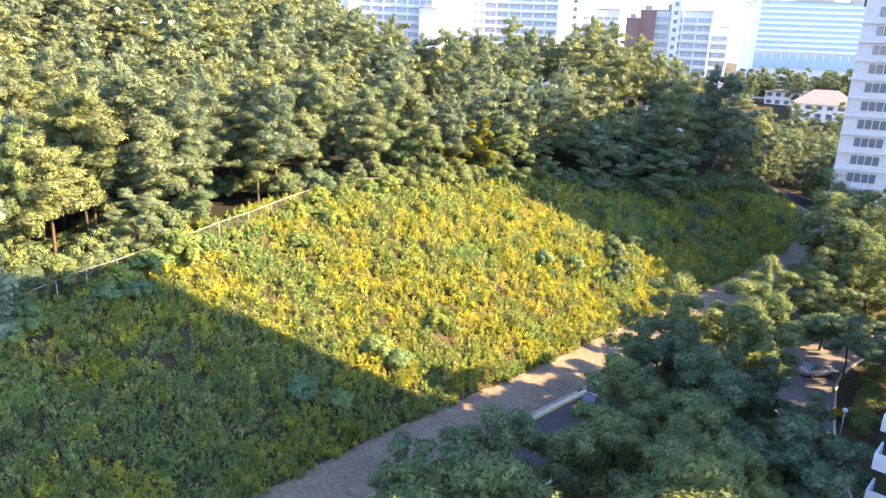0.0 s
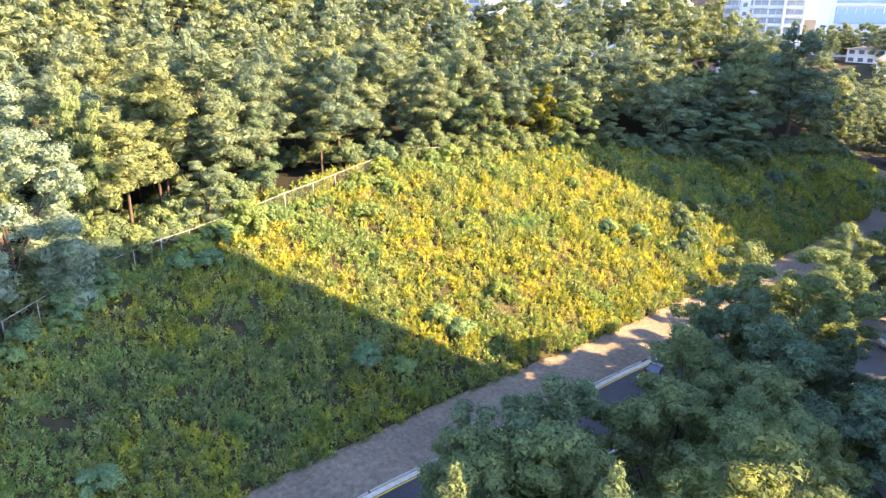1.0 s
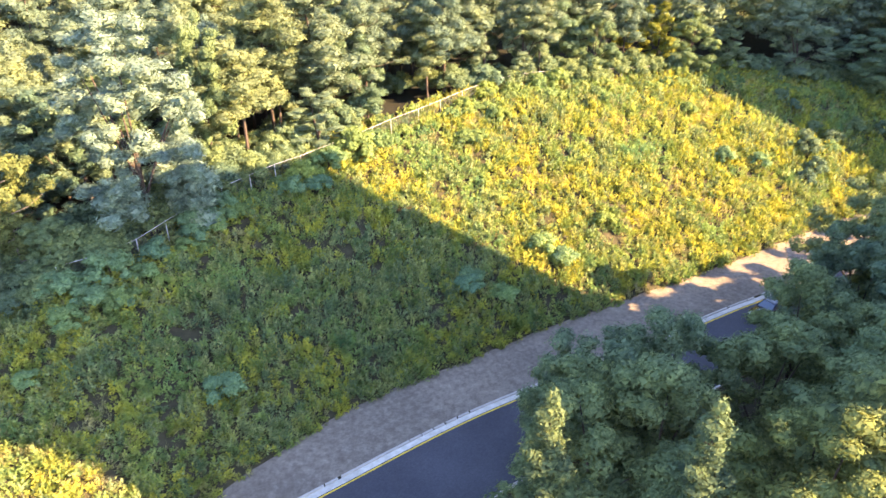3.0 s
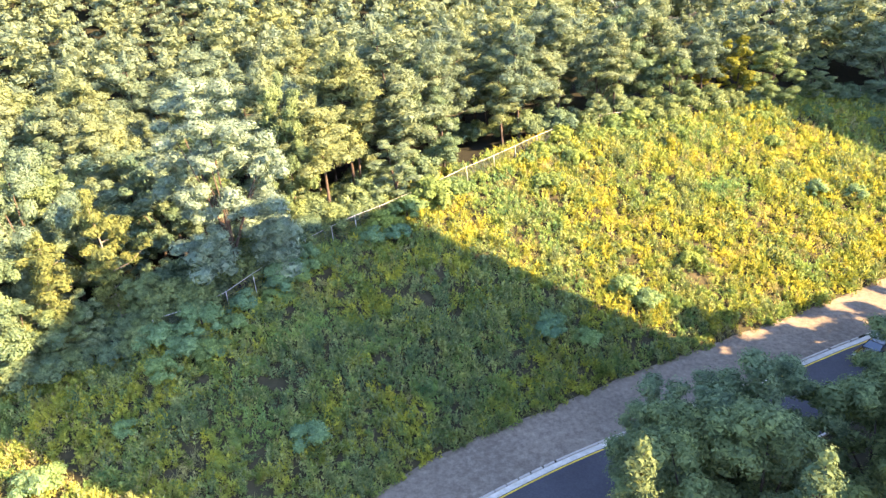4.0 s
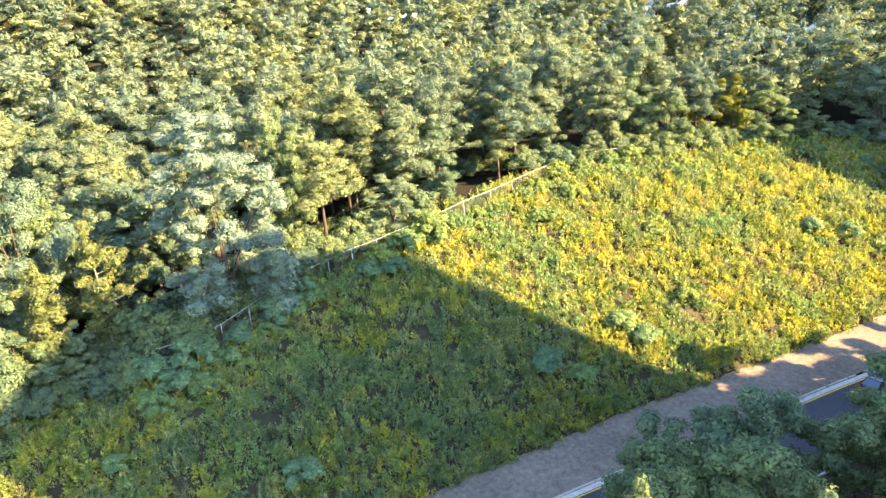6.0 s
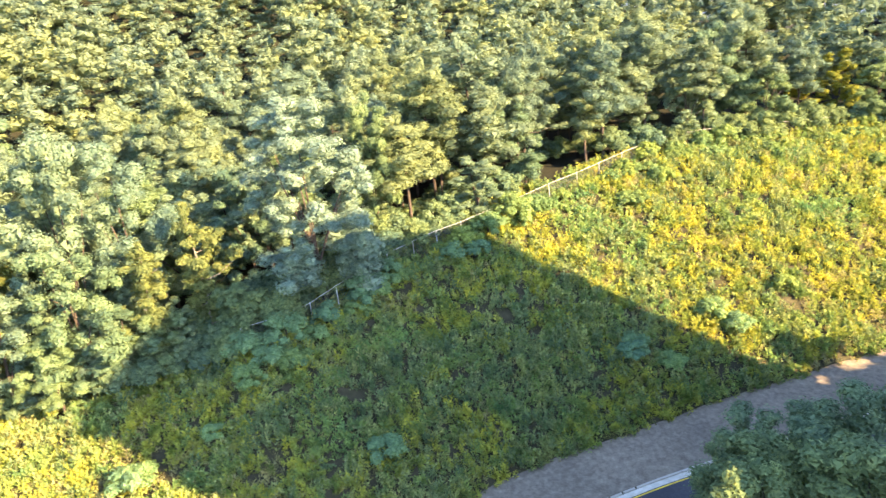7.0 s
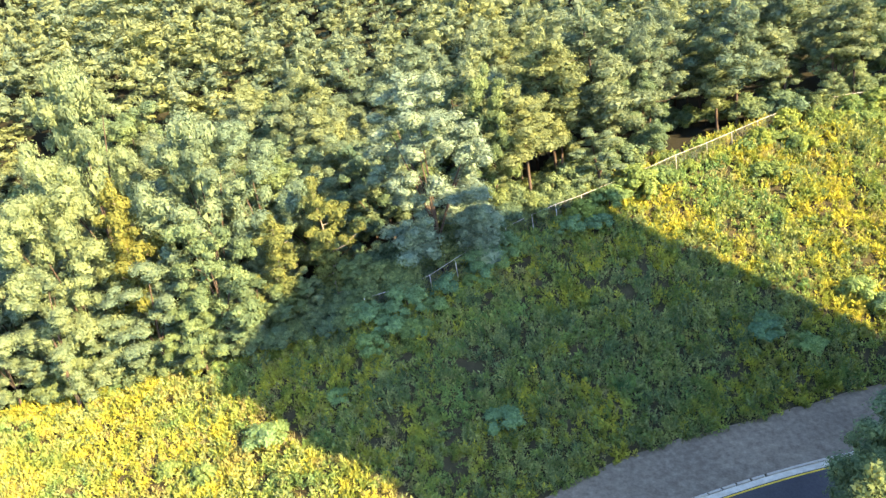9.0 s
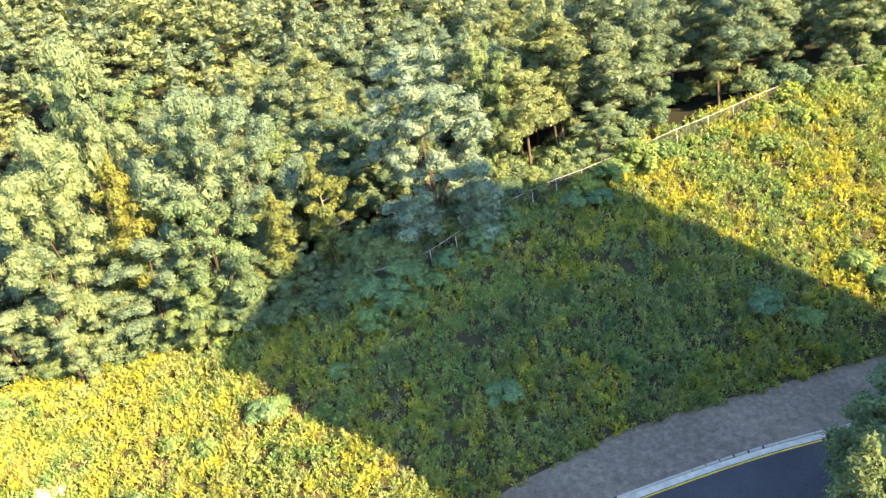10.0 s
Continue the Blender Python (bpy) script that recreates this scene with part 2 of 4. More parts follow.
def tube(points, radii, sides=6):
    """Vertices and faces of a tapering round limb."""
    pts = [Vector(p) for p in points]
    verts, faces = [], []
    for i, p in enumerate(pts):
        way = (pts[min(i + 1, len(pts) - 1)] - pts[max(i - 1, 0)]).normalized()
        a = way.orthogonal().normalized()
        b = way.cross(a)
        verts += [p + (a * math.cos(k * math.tau / sides) + b * math.sin(k * math.tau / sides)) * radii[i] for k in range(sides)]
    for i in range(len(pts) - 1):
        for k in range(sides):
            j = (k + 1) % sides
            faces.append((i * sides + k, i * sides + j, (i + 1) * sides + j, (i + 1) * sides + k))
    faces.append(tuple(range((len(pts) - 1) * sides, len(pts) * sides)))
    return verts, faces


def joined(pieces):
    verts, faces = [], []
    for v, f in pieces:
        n = len(verts)
        verts += v
        faces += [tuple(i + n for i in q) for q in f]
    return verts, faces


def spline(points, step=1.0):
    """A smooth line through points, as an array of plan positions about a step apart."""
    p = np.array(points, float)
    p = np.vstack([2 * p[0] - p[1], p, 2 * p[-1] - p[-2]])
    out = []
    for i in range(1, len(p) - 2):
        n = max(2, int(np.hypot(*(p[i + 1] - p[i])) / step))
        t = np.linspace(0, 1, n, endpoint=False)[:, None]
        a, b, c, d = p[i - 1], p[i], p[i + 1], p[i + 2]
        out.append(0.5 * (2 * b + (c - a) * t + (2 * a - 5 * b + 4 * c - d) * t ** 2 + (3 * b - a - 3 * c + d) * t ** 3))
    return np.vstack(out + [p[-2:-1]])


def normals_of(line):
    d = np.gradient(line, axis=0)
    d /= np.hypot(d[:, 0], d[:, 1])[:, None]
    return np.c_[-d[:, 1], d[:, 0]]


def strip(name, rows, material, parent=None, smooth=True):
    """A sheet through rows of points of equal length."""
    rows = [np.asarray(r) for r in rows]
    n = len(rows[0])
    verts = [tuple(p) for r in rows for p in r]
    faces = [(i * n + k, i * n + k + 1, (i + 1) * n + k + 1, (i + 1) * n + k) for i in range(len(rows) - 1) for k in range(n - 1)]
    ob = new(name, mesh_of(name, verts, faces, material, smooth))
    return ob


# ---- ground ----
TOE = spline([(-56, -16), (-40.5, 3.7), (-28.6, 16.6), (-20.3, 26.2), (-14.3, 33.6), (-9.7, 38.5), (-6.7, 41.3), (-2.7, 44.6), (1.6, 47), (5.9, 48.9), (15, 53.5),
              (26.3, 58.3), (40.5, 64.2), (60.8, 73.5), (90.3, 86.5), (110, 96.5), (124.3, 107), (137, 120), (148, 137), (156, 158), (160, 190)], 3.0)
# bearing, distance and height of the hill above the bank
HILL = [(-75, 60, 4), (-75, 45, 2), (-54, 46, 2.5), (-54, 70, 6.5), (-42, 42, 3), (-42, 65, 6.4), (-32, 44, 4.2), (-31, 59, 8), (-21, 57.5, 11.1), (-9, 66.8, 13.2), (3, 77, 15.5), (9, 84, 16.6), (15, 90.5, 16.4), (21.7, 98, 15.5),
        (29.5, 113, 14.5), (36, 122, 11.5), (40, 132, 10.2), (44, 160, 10), (48, 165, 6), (-80, 175, 50), (-55, 190, 60), (-45, 130, 30), (-30, 205, 62), (-24, 200, 58), (-38, 205, 63), (-12, 200, 49), (3, 184, 37), (11, 168, 31.5),
        (15, 164, 23.5), (20, 162, 20.5), (26, 170, 24.5), (33, 170, 26), (41, 168, 22), (44.5, 180, 17), (47.5, 190, 7), (52, 185, 3), (0, 300, 22), (25, 290, 10), (45, 290, 20), (51, 290, 16), (46, 250, 16), (44, 365, 19), (52, 365, 18)]
# bearing and distance of the wood's edge
EDGE = np.array([(-80, 76), (-54, 70), (-42, 65), (-31, 59.5), (-21, 57.5), (-9, 66.8), (3, 77), (9, 84), (15, 90.5), (21.7, 98), (29.5, 113), (36, 122), (40, 133), (44, 155), (48, 185)], float)
HILL = np.array([(r * math.sin(radians(a)), r * math.cos(radians(a)), z) for a, r, z in HILL])


def toe_distance(x, y):
    """How far up the bank from its foot; negative on the road's side."""
    best = np.full(x.shape, 1e9)
    side = np.ones(x.shape)
    for (ax, ay), (bx, by) in zip(TOE[:-1], TOE[1:]):
        dx, dy = bx - ax, by - ay
        t = np.clip(((x - ax) * dx + (y - ay) * dy) / (dx * dx + dy * dy), 0, 1)
        d = np.hypot(x - ax - dx * t, y - ay - dy * t)
        near = d < best - 1e-6
        best = np.where(near, d, best)
        side = np.where(near, np.where(dx * (y - ay) - dy * (x - ax) > 0, 1.0, -1.0), side)
    return best * side


def hill_height(x, y):
    top = np.zeros(x.shape)
    low = np.zeros(x.shape)
    for hx, hy, hz in HILL:
        w = ((x - hx) ** 2 + (y - hy) ** 2 + 30.0) ** -1.7
        top += w * hz
        low += w
    z = top / low
    far = np.clip((np.hypot(x, y) - 330) / 250, 0, 1)
    return z * (1 - far * far * (3 - 2 * far))


def ground_height(x, y, detail=True):
    x, y = np.asarray(x, float), np.asarray(y, float)
    d = toe_distance(x, y)
    bank = 0.45 + np.maximum(d, 0) * math.tan(radians(30))
    hill = hill_height(x, y)
    k = 2.0
    h = np.clip(0.5 + 0.5 * (hill - bank) / k, 0, 1)
    z = hill * (1 - h) + bank * h - k * h * (1 - h)
    if detail:
        lump = 0.22 * np.sin(x * 0.61 + 1.3 * np.sin(y * 0.23)) * np.sin(y * 0.53 + 1.1 * np.sin(x * 0.31)) + 0.10 * np.sin(x * 1.7 + y * 0.9) * np.sin(y * 1.9 - x * 0.7)
        z = z + lump * np.clip(d / 6, 0, 1)
    flat = -0.05 + np.maximum(0, 0.46 + d * 0.5)
    rise = np.clip((np.hypot(x, y) - 290) / 60, 0, 1)
    flat = flat + 16.5 * rise * rise * (3 - 2 * rise)
    return np.where(d > 0, np.maximum(z, 0.1), flat)


def crest_depth(x, y):
    """How far beyond the wood's edge; negative on the open bank."""
    x, y = np.asarray(x, float), np.asarray(y, float)
    return 0.7 * (np.hypot(x, y) - np.interp(np.degrees(np.arctan2(x, y)), EDGE[:, 0], EDGE[:, 1]))


def axis(lo, hi, step, far):
    core = np.arange(lo, hi + 0.1, step)
    grow = [step]
    while sum(grow) < far:
        grow.append(grow[-1] * 1.25)
    out = np.cumsum(grow)
    return np.r_[lo - out[::-1], core, hi + out]


gx, gy = axis(-75, 175, 1.25, 3500), axis(-20, 215, 1.25, 3500)
GX, GY = np.meshgrid(gx, gy)
GZ = ground_height(GX.ravel(), GY.ravel())
cols, rows_n = len(gx), len(gy)
idx = np.arange(cols * rows_n).reshape(rows_n, cols)
gfaces = np.stack([idx[:-1, :-1], idx[:-1, 1:], idx[1:, 1:], idx[1:, :-1]], -1).reshape(-1, 4)
ground = new("ground", mesh_of("ground", np.c_[GX.ravel(), GY.ravel(), GZ].tolist(), gfaces.tolist(), M_SOIL, True))
tagged(ground, "hillside of brown soil rising from the road to a wooded ridge", "ground", kind="structure")

# ---- road, kerb, verge ----
KERB = spline([(-60, -22), (-47, -4), (-36, 8.5), (-25, 20), (-17, 28), (-9, 34.8), (-2.5, 38.9), (7.75, 44.5), (21.3, 50.1), (34.7, 55.9), (40.4, 58.2), (66, 68.6), (90.4, 79.2), (108, 89.3),
               (123, 99), (133, 108), (143, 121), (151, 140), (155, 165), (156, 190)], 1.0)
KN = normals_of(KERB)


def along(offset, z):
    p = KERB + KN * offset
    return np.c_[p, np.full(len(p), z)]


road = strip("road", [along(-8.0, 0.02), along(-5.5, 0.05), along(-3.5, 0.06), along(-0.6, 0.03)], M_ASPHALT)
tagged(road, "grey asphalt road curving round the foot of the hill", "road", kind="structure")
gutter = strip("gutter", [along(-0.62, 0.015), along(-0.61, 0.045), along(-0.12, 0.05), along(-0.1, 0.06)], M_CONCRETE, smooth=False)
tagged(gutter, "pale concrete gutter along the kerb", "gutter", kind="structure")
yellow = strip("yellow_line", [along(-0.84, 0.04), along(-0.70, 0.04)], M_YELLOW)
tagged(yellow, "yellow painted edge line on the asphalt", "road marking", kind="structure")
kerb_far = strip("kerb_camera_side", [along(-8.3, 0.0), along(-8.3, 0.16), along(-8.1, 0.16), along(-8.05, 0.0)], M_KERB, smooth=False)
tagged(kerb_far, "concrete kerb between the road and the planted strip", "kerb", kind="structure")
kerb = new("kerb")
tagged(kerb, "pale concrete kerb stones beside the road", "kerb", kind="structure")
stone_bm = box(-0.49, -0.1, -0.1, 0.49, 0.1, 0.17, 0.02)
stone_me = bpy.data.meshes.new("kerb_stone")
stone_bm.to_mesh(stone_me)
stone_bm.free()
stone_me.materials.append(M_KERB)
for p, n in zip(KERB, KN):
    if -14 < p[0] < 128:
        s = new("kerb_stone", stone_me)
        s.matrix_world = Matrix.Translation((p[0], p[1], random.uniform(-0.006, 0.006))) @ Matrix.Rotation(math.atan2(-n[0], n[1]), 4, "Z")
        s.parent = kerb
vrows = []
for f in np.linspace(0, 1, 9):
    line = []
    for p, n in zip(KERB, KN):
        o = np.arange(0.3, 16, 0.25)
        q = p + n * o[:, None]
        d = toe_distance(q[:, 0], q[:, 1])
        w = o[np.argmax(d > 0.4)] if (d > 0.4).any() else 4.0
        a = p + n * (0.09 + (w - 0.09) * f)
        line.append((a[0], a[1], 0.13 + 0.60 * f ** 1.3 + 0.05 * math.sin(a[0] * 0.9) * math.sin(a[1] * 1.1) * f))
    vrows.append(line)
verge = strip("verge", vrows, M_VERGE)
tagged(verge, "bare grey gravelly earth verge between kerb and bank", "verge", kind="structure")

# ---- side lane among the trees ----
LANE = spline([(38, 22), (47, 34), (55, 43), (63, 50), (70, 55), (80, 58.5), (92, 60)], 2.0)
LN = normals_of(LANE)
lane = strip("lane", [np.c_[LANE + LN * o, np.full(len(LANE), z)] for o, z in ((-3.0, 0.03), (0, 0.07), (5.0, 0.03))], M_LANE)
tagged(lane, "grey asphalt lane with parked cars among the trees", "lane", kind="structure")
lane_kerb = strip("lane_kerb", [np.c_[LANE + LN * o, np.full(len(LANE), z)] for o, z in ((-3.0, 0.0), (-3.0, 0.18), (-3.2, 0.18), (-3.25, 0.0))], M_KERB, smooth=False)
tagged(lane_kerb, "concrete kerb edging the lane", "kerb", kind="structure")


# ---- plants ----
def leaf_blades(rng, centres, normal, size, slim=0.55):
    n = len(centres)
    normal = normal / np.maximum(np.linalg.norm(normal, axis=1), 1e-6)[:, None]
    r = rng.normal(size=(n, 3))
    u = np.cross(normal, r)
    u /= np.maximum(np.linalg.norm(u, axis=1), 1e-6)[:, None]
    v = np.cross(normal, u)
    s = (size * rng.uniform(0.7, 1.3, n))[:, None] if np.ndim(size) else size * rng.uniform(0.7, 1.3, n)[:, None]
    return np.stack([centres + u * s * 0.6, centres - u * s * 0.4 + v * s * slim * 0.5, centres - u * s * 0.4 - v * s * slim * 0.5], 1)


def clump(rng, centre, radius, n, size, flat=0.6, up=0.8, slim=0.55):
    """Leaves scattered over a lump of foliage."""
    d = rng.normal(size=(n, 3))
    d /= np.linalg.norm(d, axis=1)[:, None]
    d[:, 2] = np.where(d[:, 2] < -0.3, -d[:, 2] * 0.7, d[:, 2])
    r = rng.uniform(0.35, 1.08, n)[:, None] ** 0.6
    c = np.asarray(centre) + d * r * np.array([radius, radius, radius * flat])
    return leaf_blades(rng, c, d * 1.1 + rng.normal(size=(n, 3)) * 0.24 + np.array([0, 0, up * 0.5]), size, slim)


def ball(level):
    bm = bmesh.new()
    bmesh.ops.create_icosphere(bm, subdivisions=level, radius=1.0)
    t = np.array([[v.co[:] for v in f.verts] for f in bm.faces])
    bm.free()
    return t


BALLS = {1: ball(1), 2: ball(2)}


def foliage(rng, lumps, leaves, size, slim, level=2, up=0.3):
    """A crown of leafy clumps (centre, radius, flatness): a small ragged core in each, with many loose leaves over it."""
    cen = np.array([c for c, r, f in lumps], float)
    rad = np.array([(r, r, r * f) for c, r, f in lumps], float)
    out = []
    for i in range(len(lumps)):
        q, _ = np.linalg.qr(rng.normal(size=(3, 3)))
        skin = BALLS[level] @ q
        skin = skin * rng.uniform(0.5, 0.82, (len(skin), 1, 1)) + rng.normal(0, 0.1, skin.shape)
        skin = skin * rad[i] + cen[i]
        n = max(4, int(leaves * min(2.0, lumps[i][1] / rad[:, 0].mean()) ** 2))
        d = rng.normal(size=(n, 3))
        d /= np.linalg.norm(d, axis=1)[:, None]
        d[:, 2] = np.where(d[:, 2] < -0.35, -d[:, 2], d[:, 2])
        p = cen[i] + d * rad[i] * rng.uniform(0.6, 1.2, (n, 1))
        loose = leaf_blades(rng, p, d / np.array([1, 1, lumps[i][2]]) + rng.normal(size=(n, 3)) * 0.34 + np.array([0, 0, up]), size, slim)
        both = np.concatenate([skin, loose])
        mid = both.mean(1)
        away = np.linalg.norm((mid[:, None, :] - cen[None]) / rad[None], axis=2)
        away[:, i] = 9
        out.append(both[away.min(1) > 0.6])
    return np.concatenate(out)


def pine_parts(seed, h, spread, branches, clumps, leaves, size, cone=False, level=2, bare=0.36, plump=1.0):
    """A pine: branches at uneven heights, each with a few tufted clumps of needles towards its tip."""
    rng = np.random.default_rng(seed)
    lean = rng.normal(0, 0.025 * h, 2)

    def stem(f):
        return Vector((lean[0] * f ** 1.5 + 0.12 * math.sin(f * 5 + seed), lean[1] * f ** 1.5 + 0.12 * math.cos(f * 4 + seed), h * 0.97 * f))
    steps = np.linspace(0, 1, 8)
    pieces = [tube([stem(f) for f in steps], [0.16 * h / 12 * (1 - 0.85 * f) + 0.02 for f in steps], 7)]
    lumps = []
    turn = rng.uniform(0, math.tau)
    lop = rng.uniform(0, math.tau)
    for b in range(branches):
        f = bare + (0.96 - bare) * (b + rng.uniform(0, 1)) / branches
        g = (f - bare) / (1 - bare)
        reach = spread * (1.15 - 1.05 * g if cone else math.sqrt(max(0.03, 1 - (max(0.0, g - 0.22) / 0.8) ** 1.7)) * (0.8 + 0.9 * g if g < 0.22 else 1))
        a = turn + b * 2.39996 + rng.normal(0, 0.45)
        ln = reach * rng.uniform(0.45, 1.12) * (1 + 0.22 * math.cos(a - lop))
        base = stem(f)
        tip = base + Vector((math.cos(a) * ln, math.sin(a) * ln, ln * rng.uniform(-0.12, 0.38)))
        pieces.append(tube([base, base.lerp(tip, 0.5) + Vector((0, 0, -0.07 * ln)), tip], [0.055, 0.035, 0.012], 4))
        for k in range(clumps):
            at = 1.0 - 0.62 * k / max(1, clumps - 1)
            side = rng.normal(0, 0.2, 2) * ln * (0.5 + 0.5 * at)
            c = base.lerp(tip, at) + Vector((side[0], side[1], rng.normal(0.12, 0.22)))
            lumps.append((c, spread * rng.uniform(0.2, 0.36) * plump * (0.7 + 0.3 * reach / spread), rng.uniform(0.48, 0.8)))
    lumps.append((stem(1.0) + Vector((0, 0, 0.1)), 0.17 * spread, 1.7))
    return joined(pieces), foliage(rng, lumps, leaves, size, 0.42, level)


def broad_parts(seed, h, spread, lobes, clumps, leaves, size, base=0.22, flat=0.8, slim=0.6, level=2, big=0.36, droop=0.0):
    """A broadleaf tree: lobes on limbs round an uneven crown, each lobe made of smaller clumps of leaves, with gaps between."""
    rng = np.random.default_rng(seed)
    fork = Vector((rng.normal(0, 0.2), rng.normal(0, 0.2), h * (base + 0.2)))
    trunk = tube([Vector((0, 0, 0)), Vector((0.06, 0.03, h * base * 0.6)), fork, fork + Vector((rng.normal(0, 0.4), rng.normal(0, 0.4), h * 0.3))], [0.020 * h, 0.016 * h, 0.012 * h, 0.004 * h], 7)
    pieces = [trunk]
    mid, half = h * (base + (1 - base) * 0.5), h * (1 - base) * 0.46
    sprays = [(Vector((spread * 0.26 * math.cos(j * 2.4), spread * 0.26 * math.sin(j * 2.4), mid + half * (j / 5 - 0.85))), spread * 0.24, 0.9) for j in range(9)]
    for i in range(lobes):
        up = 1 - 1.9 * (i + 0.5) / lobes
        a = i * 2.39996 + rng.normal(0, 0.4)
        ring = math.sqrt(max(0.0, 1 - up * up)) ** 0.75
        k = rng.uniform(0.6, 1.08)
        c = Vector((math.cos(a) * ring * spread * k * 0.82, math.sin(a) * ring * spread * k * 0.82, mid + up * half * rng.uniform(0.8, 1.02)))
        if i % 3 == 0 and c.z > mid - 0.3 * half:
            pieces.append(tube([fork, fork.lerp(c, 0.55) + Vector((0, 0, 0.3)), c], [0.007 * h, 0.005 * h, 0.002 * h], 4))
        lobe = spread * big * rng.uniform(0.7, 1.2)
        out = Vector((c.x, c.y, max(0.0, c.z - mid) * 0.7 + 0.5)).normalized()
        for j in range(clumps):
            d = Vector(rng.normal(size=3)).normalized() + out * 0.7
            p = c + Vector((d.x, d.y, d.z * flat)) * lobe * 0.72 + Vector((0, 0, -droop * lobe * rng.uniform(0, 1.6) * (j % 2)))
            sprays.append((p, lobe * rng.uniform(0.45, 0.72), flat * rng.uniform(0.75, 1.05)))
    return pieces, foliage(rng, sprays, leaves, size, slim, level)


unused = set()


def tree_proto(kind, parts, bark, leaf, label, crown_label="", limbs=False):
    wood, quads = parts
    top = new(kind)
    unused.add(top.name)
    tagged(top, label, "tree")
    if limbs:
        for i, (tv, tf) in enumerate(wood):
            under(new("limb" if i else "trunk", mesh_of("limb" if i else "trunk", tv, tf, bark, True)), top)
    else:
        tv, tf = joined(wood) if isinstance(wood, list) else wood
        under(new("trunk", mesh_of("trunk", tv, tf, bark, True)), top)
    under(new("crown", leaves_mesh("crown", quads, leaf)), top, crown_label)
    top["tall"], top["wide"] = float(quads[:, :, 2].max()), float(np.percentile(np.hypot(quads[:, :, 0], quads[:, :, 1]), 96))
    return top


def placed(x, y, turn=0.0, scale=1.0, sink=0.15):
    z = float(ground_height(np.array([x]), np.array([y]))[0]) - sink
    return Matrix.Translation((x, y, z)) @ Matrix.Rotation(turn, 4, "Z") @ Matrix.Scale(scale, 4)


def plant(proto, x, y, turn, scale, label="", group=""):
    if proto.name in unused:
        ob = proto
        unused.discard(proto.name)
    else:
        ob = copy_thing(proto, Matrix())
    tall = scale * random.uniform(0.92, 1.1)
    ob.matrix_basis = placed(x, y, turn) @ Matrix.Diagonal((scale, scale, tall, 1))
    if label:
        ob["label"] = label
    if group:
        ob["group"] = group
    return ob


def plant_sized(proto, bearing, reach, top, half, turn=0.0, label="", group=""):
    """A tree at a bearing and distance whose crown ends at the height top and is 2 * half wide."""
    x, y = reach * math.sin(radians(bearing)), reach * math.cos(radians(bearing))
    tall, wide = proto["tall"], proto["wide"]
    ob = plant(proto, x, y, turn, 1.0, label, group)
    z = ob.matrix_basis.translation.z
    ob.matrix_basis = placed(x, y, turn) @ Matrix.Diagonal((half / wide, half / wide, (top - z) / tall, 1))
    return ob


PINE_LABEL = "tall pine with tufted yellow-green needles on the wooded hill"
pines = [tree_proto("pine_tree", pine_parts(11 + i, 12.0 + i * 0.9, 3.1 + 0.2 * i, 25, 3, 170, 0.2, bare=(0.36, 0.44, 0.3, 0.48)[i]), M_BARK, M_PINE, PINE_LABEL) for i in range(4)]
broads = [tree_proto("broadleaf_tree", broad_parts(31 + i, 10.5 + i * 0.6, 3.3, 15, 6, 180, 0.18, 0.12), M_BARK, M_BROAD, "mid-green broadleaf tree at the edge of the wood") for i in range(3)]
locusts = [tree_proto("locust_tree", broad_parts(51 + i, 12.5 + i, 3.4, 17, 6, 190, 0.17, 0.06, 0.75, 0.5, 2, 0.36, 0.5), M_BARK, M_LOCUST, "pale blue-green locust tree with drooping sprays of leaves") for i in range(3)]
golds = [tree_proto("yellowing_tree", broad_parts(71, 8.0, 2.4, 12, 5, 90, 0.2, 0.1), M_BARK, M_GOLD, "small broadleaf tree turning golden yellow")]
large_locusts = [tree_proto("locust_tree", broad_parts(61 + i, 15.0, 5.2, 24, 7, 230, 0.17, 0.04, 0.75, 0.5, 2, 0.32, 0.5), M_BARK, M_LOCUST, "broad pale green locust tree leafy down to the ground") for i in range(2)]
olives = [tree_proto("yellow_green_tree", pine_parts(75 + i, 10.0, 2.6, 20, 3, 120, 0.22, bare=0.2), M_BARK_PALE, M_OLIVE, "slim tree with sparse yellow-green leaves at the wood's edge") for i in range(2)]
darks = [tree_proto("street_tree", broad_parts(81 + i, 11.5, 3.7, 18, 6, 150, 0.17, 0.08, 0.8, 0.55, 2, 0.38), M_BARK, M_SHADE, "dark green tree beside the road in the towers' shade") for i in range(3)]
shades = [tree_proto("conifer_tree", pine_parts(91 + i, 12.0, 2.8, 34, 2, 110, 0.18, True, bare=0.12), M_BARK, M_SHADE, "dense dark conifer beside the road") for i in range(2)]

nears = [tree_proto("tall_conifer", pine_parts(301, 17.5, 2.9, 46, 3, 130, 0.13, True, bare=0.15), M_BARK, M_NEARLEAF, "tall soft-needled conifer with sunlit tips beside the tower"),
         tree_proto("tall_broadleaf", broad_parts(303, 18.0, 4.2, 26, 7, 230, 0.12, 0.2, 0.8, 0.5, 2, 0.3), M_BARK, M_NEARLEAF, "tall broadleaf tree with rounded sunlit clumps beside the tower", limbs=True)]

